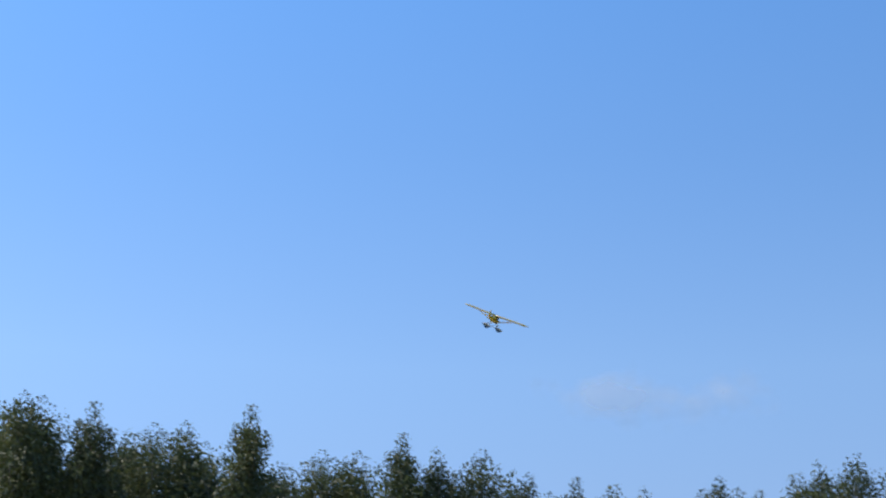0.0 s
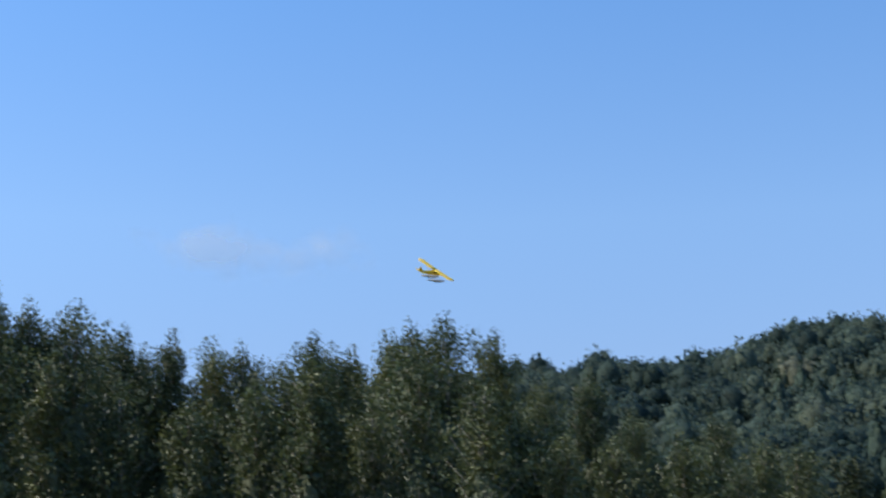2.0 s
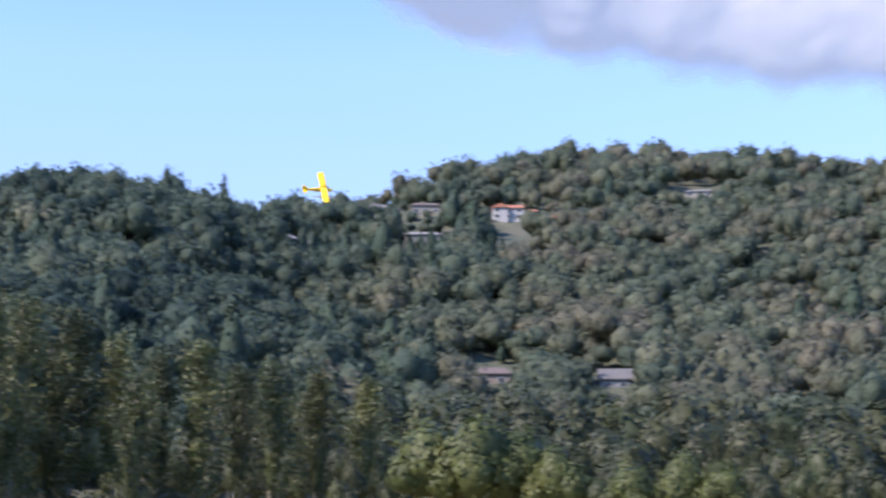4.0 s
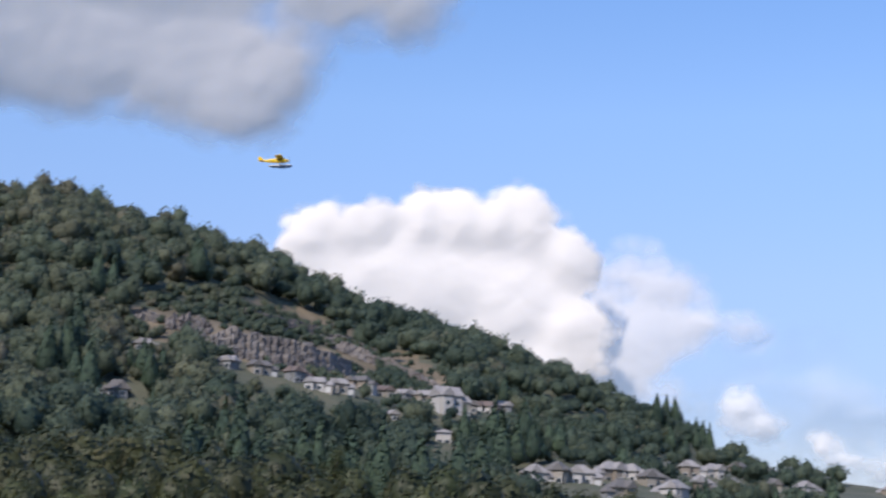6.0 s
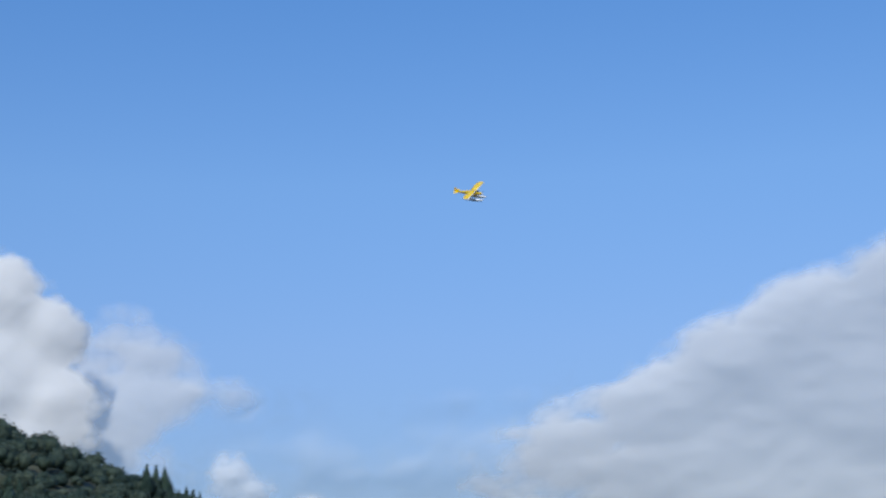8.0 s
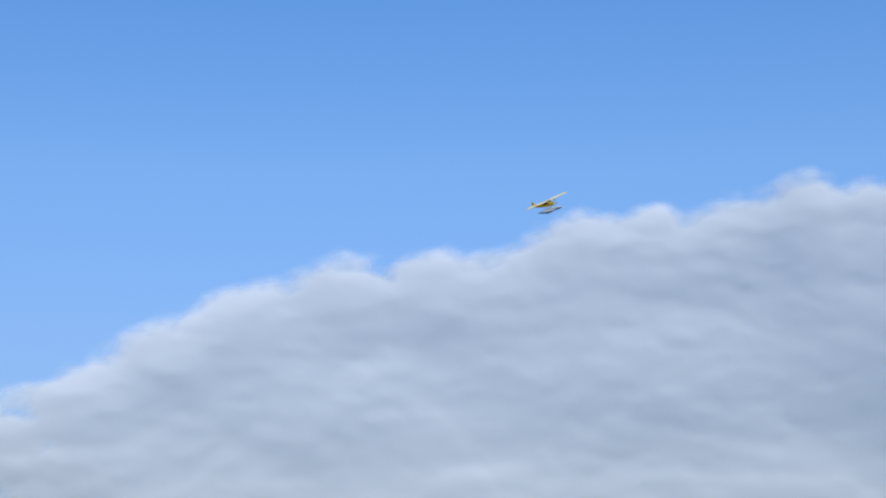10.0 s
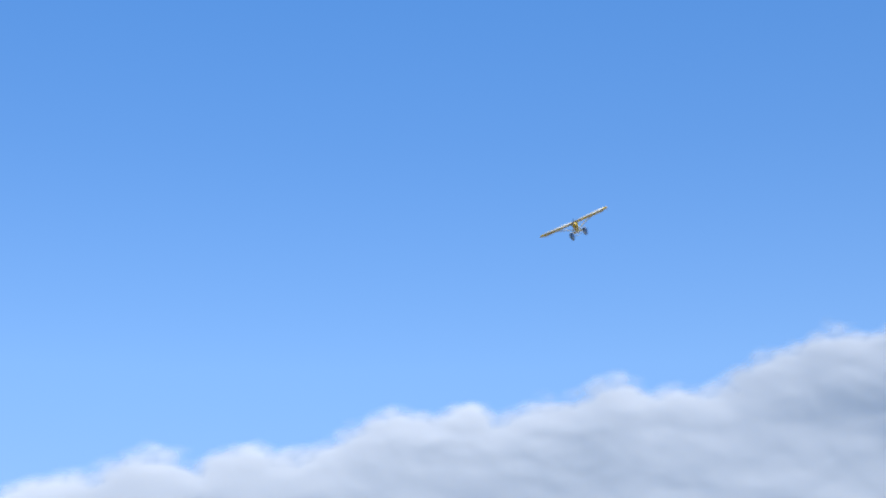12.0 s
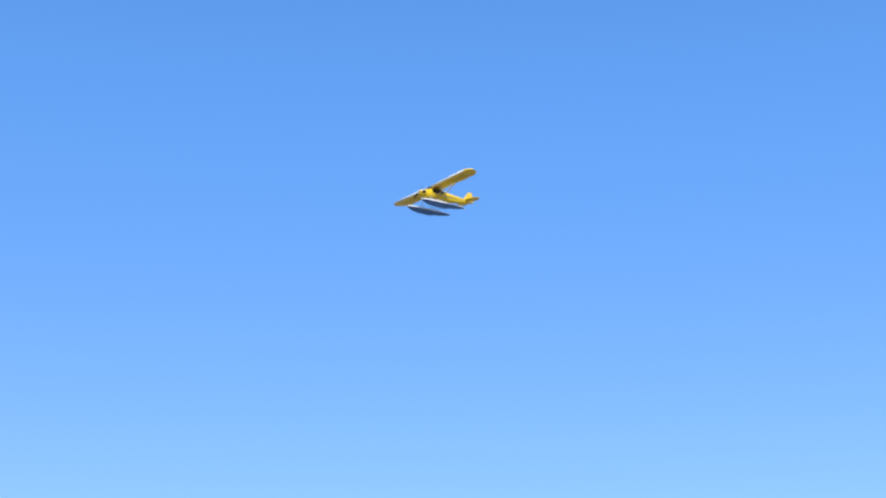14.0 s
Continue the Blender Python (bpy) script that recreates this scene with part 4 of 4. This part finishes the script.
def aeroplane():
    ob = new("model_aeroplane")
    tagged(ob, "yellow high-wing model seaplane on two floats in flight", "model aeroplane")
    fus = [(0.30, 0.058, 0.055, -0.065), (0.24, 0.07, 0.075, -0.08), (0.14, 0.076, 0.125, -0.09), (0.0, 0.076, 0.13, -0.092), (-0.16, 0.07, 0.118, -0.09),
           (-0.34, 0.055, 0.095, -0.08), (-0.55, 0.04, 0.072, -0.058), (-0.75, 0.024, 0.052, -0.03), (-0.88, 0.01, 0.04, -0.005)]
    v, f = loft([superellipse(*s) for s in fus])
    body = part("fuselage", mesh_of("fuselage", v, f, M_YELLOW, True), ob)
    v, f = loft([superellipse(*s) for s in [(0.385, 0.022, 0.02, -0.026), (0.378, 0.045, 0.038, -0.045), (0.34, 0.058, 0.05, -0.058), (0.298, 0.06, 0.057, -0.062)]])
    part("cowling", mesh_of("cowling", v, f, M_YELLOW, True), ob)
    for s in (-1, 1):
        cyl = [tube((0.335, s * 0.05, 0.0), (0.335, s * 0.098, 0.004), 0.022, 0.02, 8), tube((0.30, s * 0.05, 0.0), (0.30, s * 0.092, 0.004), 0.02, 0.018, 8)]
        part("engine_cylinder", mesh_of("engine_cylinder", *merged(cyl), M_COWL), ob, "dark metal engine cylinders")
    v, f = loft([superellipse(x, w, w, -w, 12, 2) for x, w in ((0.385, 0.024), (0.405, 0.021), (0.42, 0.012), (0.427, 0.002))])
    part("spinner", mesh_of("spinner", v, f, M_CREAM, True), ob, "pale spinner")
    blades = []
    for s in (-1, 1):
        rings = []
        for u, w, turn in ((0.02, 0.008, 60), (0.06, 0.012, 45), (0.11, 0.013, 28), (0.145, 0.009, 18), (0.155, 0.003, 16)):
            c, sn = math.cos(radians(turn)), math.sin(radians(turn))
            rings.append([(a * w * sn + b * 0.003, s * (a * w * c), s * u) for a, b in ((-1, 0), (0, 1), (1, 0), (0, -1))])
        blades.append(loft(rings))
    prop = part("propeller", mesh_of("propeller", *merged(blades), M_BLACK), ob, "dark two-bladed propeller")
    prop.location = (0.398, 0, 0)
    for s in (1, -1):
        half = part("wing", mesh_of("wing", *wing_half(s), M_YELLOW, True), ob)
        # a cream tube set slightly proud of the wing's front edge
        edge = tube((0.126, s * 0.03, 0.131), (0.126, s * 0.93, 0.1472), 0.018, 0.018, 12)
        part("leading_edge", mesh_of("leading_edge", *edge, M_CREAM, True), half, "pale leading edge strip")
        ail = box_bm((0.055, 0.42, 0.01), (-0.155, s * 0.70, 0.136), 0.003)
        part("aileron", bm_mesh("aileron", ail, M_YELLOW), half)
        for k in range(5):     # unreadable registration under the wing
            bar = box_bm((0.07, 0.022, 0.003), (-0.02, s * (0.46 + 0.08 * k), 0.1235), 0)
            part("marking", bm_mesh("marking", bar, M_MARK), half, "dark registration bar")
        for x in (0.06, -0.09):
            part("wing_strut", mesh_of("wing_strut", *tube((x * 0.6, s * 0.07, -0.07), (x, s * 0.55, 0.122), 0.007, 0.007, 6), M_YELLOW), ob)
        jury = tube((0.05, s * 0.36, 0.045), (0.05, s * 0.38, 0.12), 0.004, 0.004, 5)
        part("jury_strut", mesh_of("jury_strut", *jury, M_YELLOW), ob)
        pane = [(0.10, s * 0.0785, 0.015), (-0.10, s * 0.0765, 0.02), (-0.17, s * 0.0725, 0.055), (-0.13, s * 0.0735, 0.098), (0.12, s * 0.075, 0.098)]
        inner = [(x, y - s * 0.006, z) for x, y, z in pane]
        part("side_window", mesh_of("side_window", *loft([inner, pane] if s > 0 else [pane, inner]), M_GLASS), ob, "dark side window")
        stripe = [(0.30, s * 0.062, -0.006), (0.0, s * 0.0785, -0.012), (-0.34, s * 0.058, 0.0), (-0.7, s * 0.031, 0.012), (-0.34, s * 0.059, 0.012), (0.0, s * 0.079, 0.004), (0.30, s * 0.062, 0.004)]
        inner = [(x, y - s * 0.006, z) for x, y, z in stripe]
        part("stripe", mesh_of("stripe", *loft([inner, stripe] if s > 0 else [stripe, inner]), M_BLACK), ob, "black side stripe")
        hull = part("float", mesh_of("float", *float_rings(s * 0.2, False), M_FLOAT, True), ob, "white float with dark blue hull")
        part("float_hull", mesh_of("float_hull", *float_rings(s * 0.2, True), M_HULL), hull, "dark blue-grey planing hull")
        rudder = box_bm((0.03, 0.006, 0.035), (-0.505, s * 0.2, -0.235), 0.002)
        part("water_rudder", bm_mesh("water_rudder", rudder, M_METAL), hull)
        for x0, x1 in ((0.20, 0.22), (-0.10, -0.14), (0.18, -0.13)):
            part("float_strut", mesh_of("float_strut", *tube((x0, s * 0.06, -0.07), (x1, s * 0.195, -0.205), 0.007, 0.007, 6), M_METAL), ob)
        tail = [(-0.70, 0.02), (-0.73, 0.16), (-0.78, 0.235), (-0.84, 0.255), (-0.90, 0.24), (-0.93, 0.18), (-0.935, 0.06), (-0.90, 0.02)]
        v, f = flat_surface([(x, s * y) for x, y in (tail if s > 0 else tail[::-1])], 0.014, "xy")
        part("tailplane", mesh_of("tailplane", [(a, b, c + 0.03) for a, b, c in v], f, M_YELLOW), ob)
    for x in (0.22, -0.14):
        part("spreader_bar", mesh_of("spreader_bar", *tube((x, -0.195, -0.212), (x, 0.195, -0.212), 0.006, 0.006, 6), M_METAL), ob)
    v, f = flat_surface([(-0.68, 0.035), (-0.78, 0.13), (-0.83, 0.19), (-0.88, 0.215), (-0.93, 0.2), (-0.955, 0.14), (-0.955, 0.03), (-0.92, -0.01), (-0.86, 0.0)], 0.014, "xz")
    part("fin", mesh_of("fin", v, f, M_YELLOW), ob)
    screen = [(0.235, -0.055, 0.07), (0.235, 0.055, 0.07), (0.15, 0.066, 0.128), (0.15, -0.066, 0.128)]
    part("windscreen", mesh_of("windscreen", *loft([[(x + 0.004, y, z + 0.006) for x, y, z in screen], [(x - 0.03, y, z - 0.02) for x, y, z in screen]]), M_GLASS), ob, "dark windscreen")
    return ob, prop


plane, propeller = aeroplane()

# seconds; place; heading anticlockwise from +x, nose up, right wing down
FLIGHT = [
    (0.0, 1.62, 46.55, 16.27, 76.0, 10.7, 23.2),
    (0.5, 3.42, 50.86, 17.00, 67.1, 8.8, 24.8),
    (1.0, 6.25, 54.47, 17.15, 60.0, 8.7, 29.7),
    (1.5, 10.28, 57.60, 17.09, 47.5, 6.7, 31.0),
    (2.0, 15.53, 59.99, 16.95, 31.8, 6.1, 35.8),
    (2.5, 22.25, 61.86, 17.14, 13.6, 1.1, 41.6),
    (2.7, 25.14, 61.65, 17.08, 2.1, -0.8, 45.1),
    (3.2, 31.98, 59.99, 16.54, -18.3, 0.6, 51.7),
    (3.7, 38.48, 57.04, 15.82, -26.3, 2.2, 53.0),
    (4.2, 44.80, 53.09, 15.28, -27.7, 3.0, 46.6),
    (4.8, 52.25, 46.53, 15.39, -36.2, 4.4, 25.3),
    (5.0, 54.60, 43.50, 15.76, -50.7, 5.2, 14.0),
    (5.5, 58.57, 34.93, 16.62, -67.4, 5.8, 5.7),
    (6.0, 62.91, 27.24, 18.14, -70.8, 4.4, 7.5),
    (6.5, 66.92, 20.25, 19.62, -77.0, 3.3, 16.0),
    (7.0, 70.32, 12.66, 21.02, -86.2, -2.3, 33.2),
    (7.5, 70.80, 4.70, 21.18, -98.0, -5.4, 36.0),
    (8.0, 69.53, -3.03, 20.54, -110.8, -11.0, 35.4),
    (8.2, 68.55, -5.91, 20.16, -114.0, -14.3, 34.9),
    (8.7, 65.43, -12.60, 19.10, -120.1, -5.0, 33.1),
    (9.2, 61.58, -18.53, 18.11, -131.1, 1.1, 30.7),
    (9.7, 57.10, -23.33, 17.38, -150.8, 0.1, 27.9),
    (10.3, 51.29, -27.02, 17.10, -181.3, -8.7, 24.0),
    (10.5, 49.48, -27.52, 17.23, -186.4, -9.5, 22.5),
    (11.0, 44.57, -27.71, 17.87, -195.7, -6.1, 27.3),
    (11.5, 39.57, -26.02, 17.98, -206.0, -6.8, 27.3),
    (12.0, 35.51, -23.42, 17.61, -217.5, -8.5, 20.5),
    (12.5, 31.63, -19.39, 16.87, -227.4, -12, 14.0),
    (13.0, 28.90, -14.78, 16.28, -232.6, -12.0, 16.3),
    (13.5, 27.15, -9.77, 16.10, -236.7, -10.8, 10.2),
    (14.0, 25.05, -4.66, 15.20, -239.7, -9.6, -2.6),]


def motions():
    walk(plane, [(t, pose(x, y, z, roll, -pitch, yaw)) for t, x, y, z, yaw, pitch, roll in FLIGHT])
    walk(propeller, [(k / FPS, pose(0.398, 0, 0, 77 * k, 0, 0)) for k in range(14 * FPS + 1)])


motions()
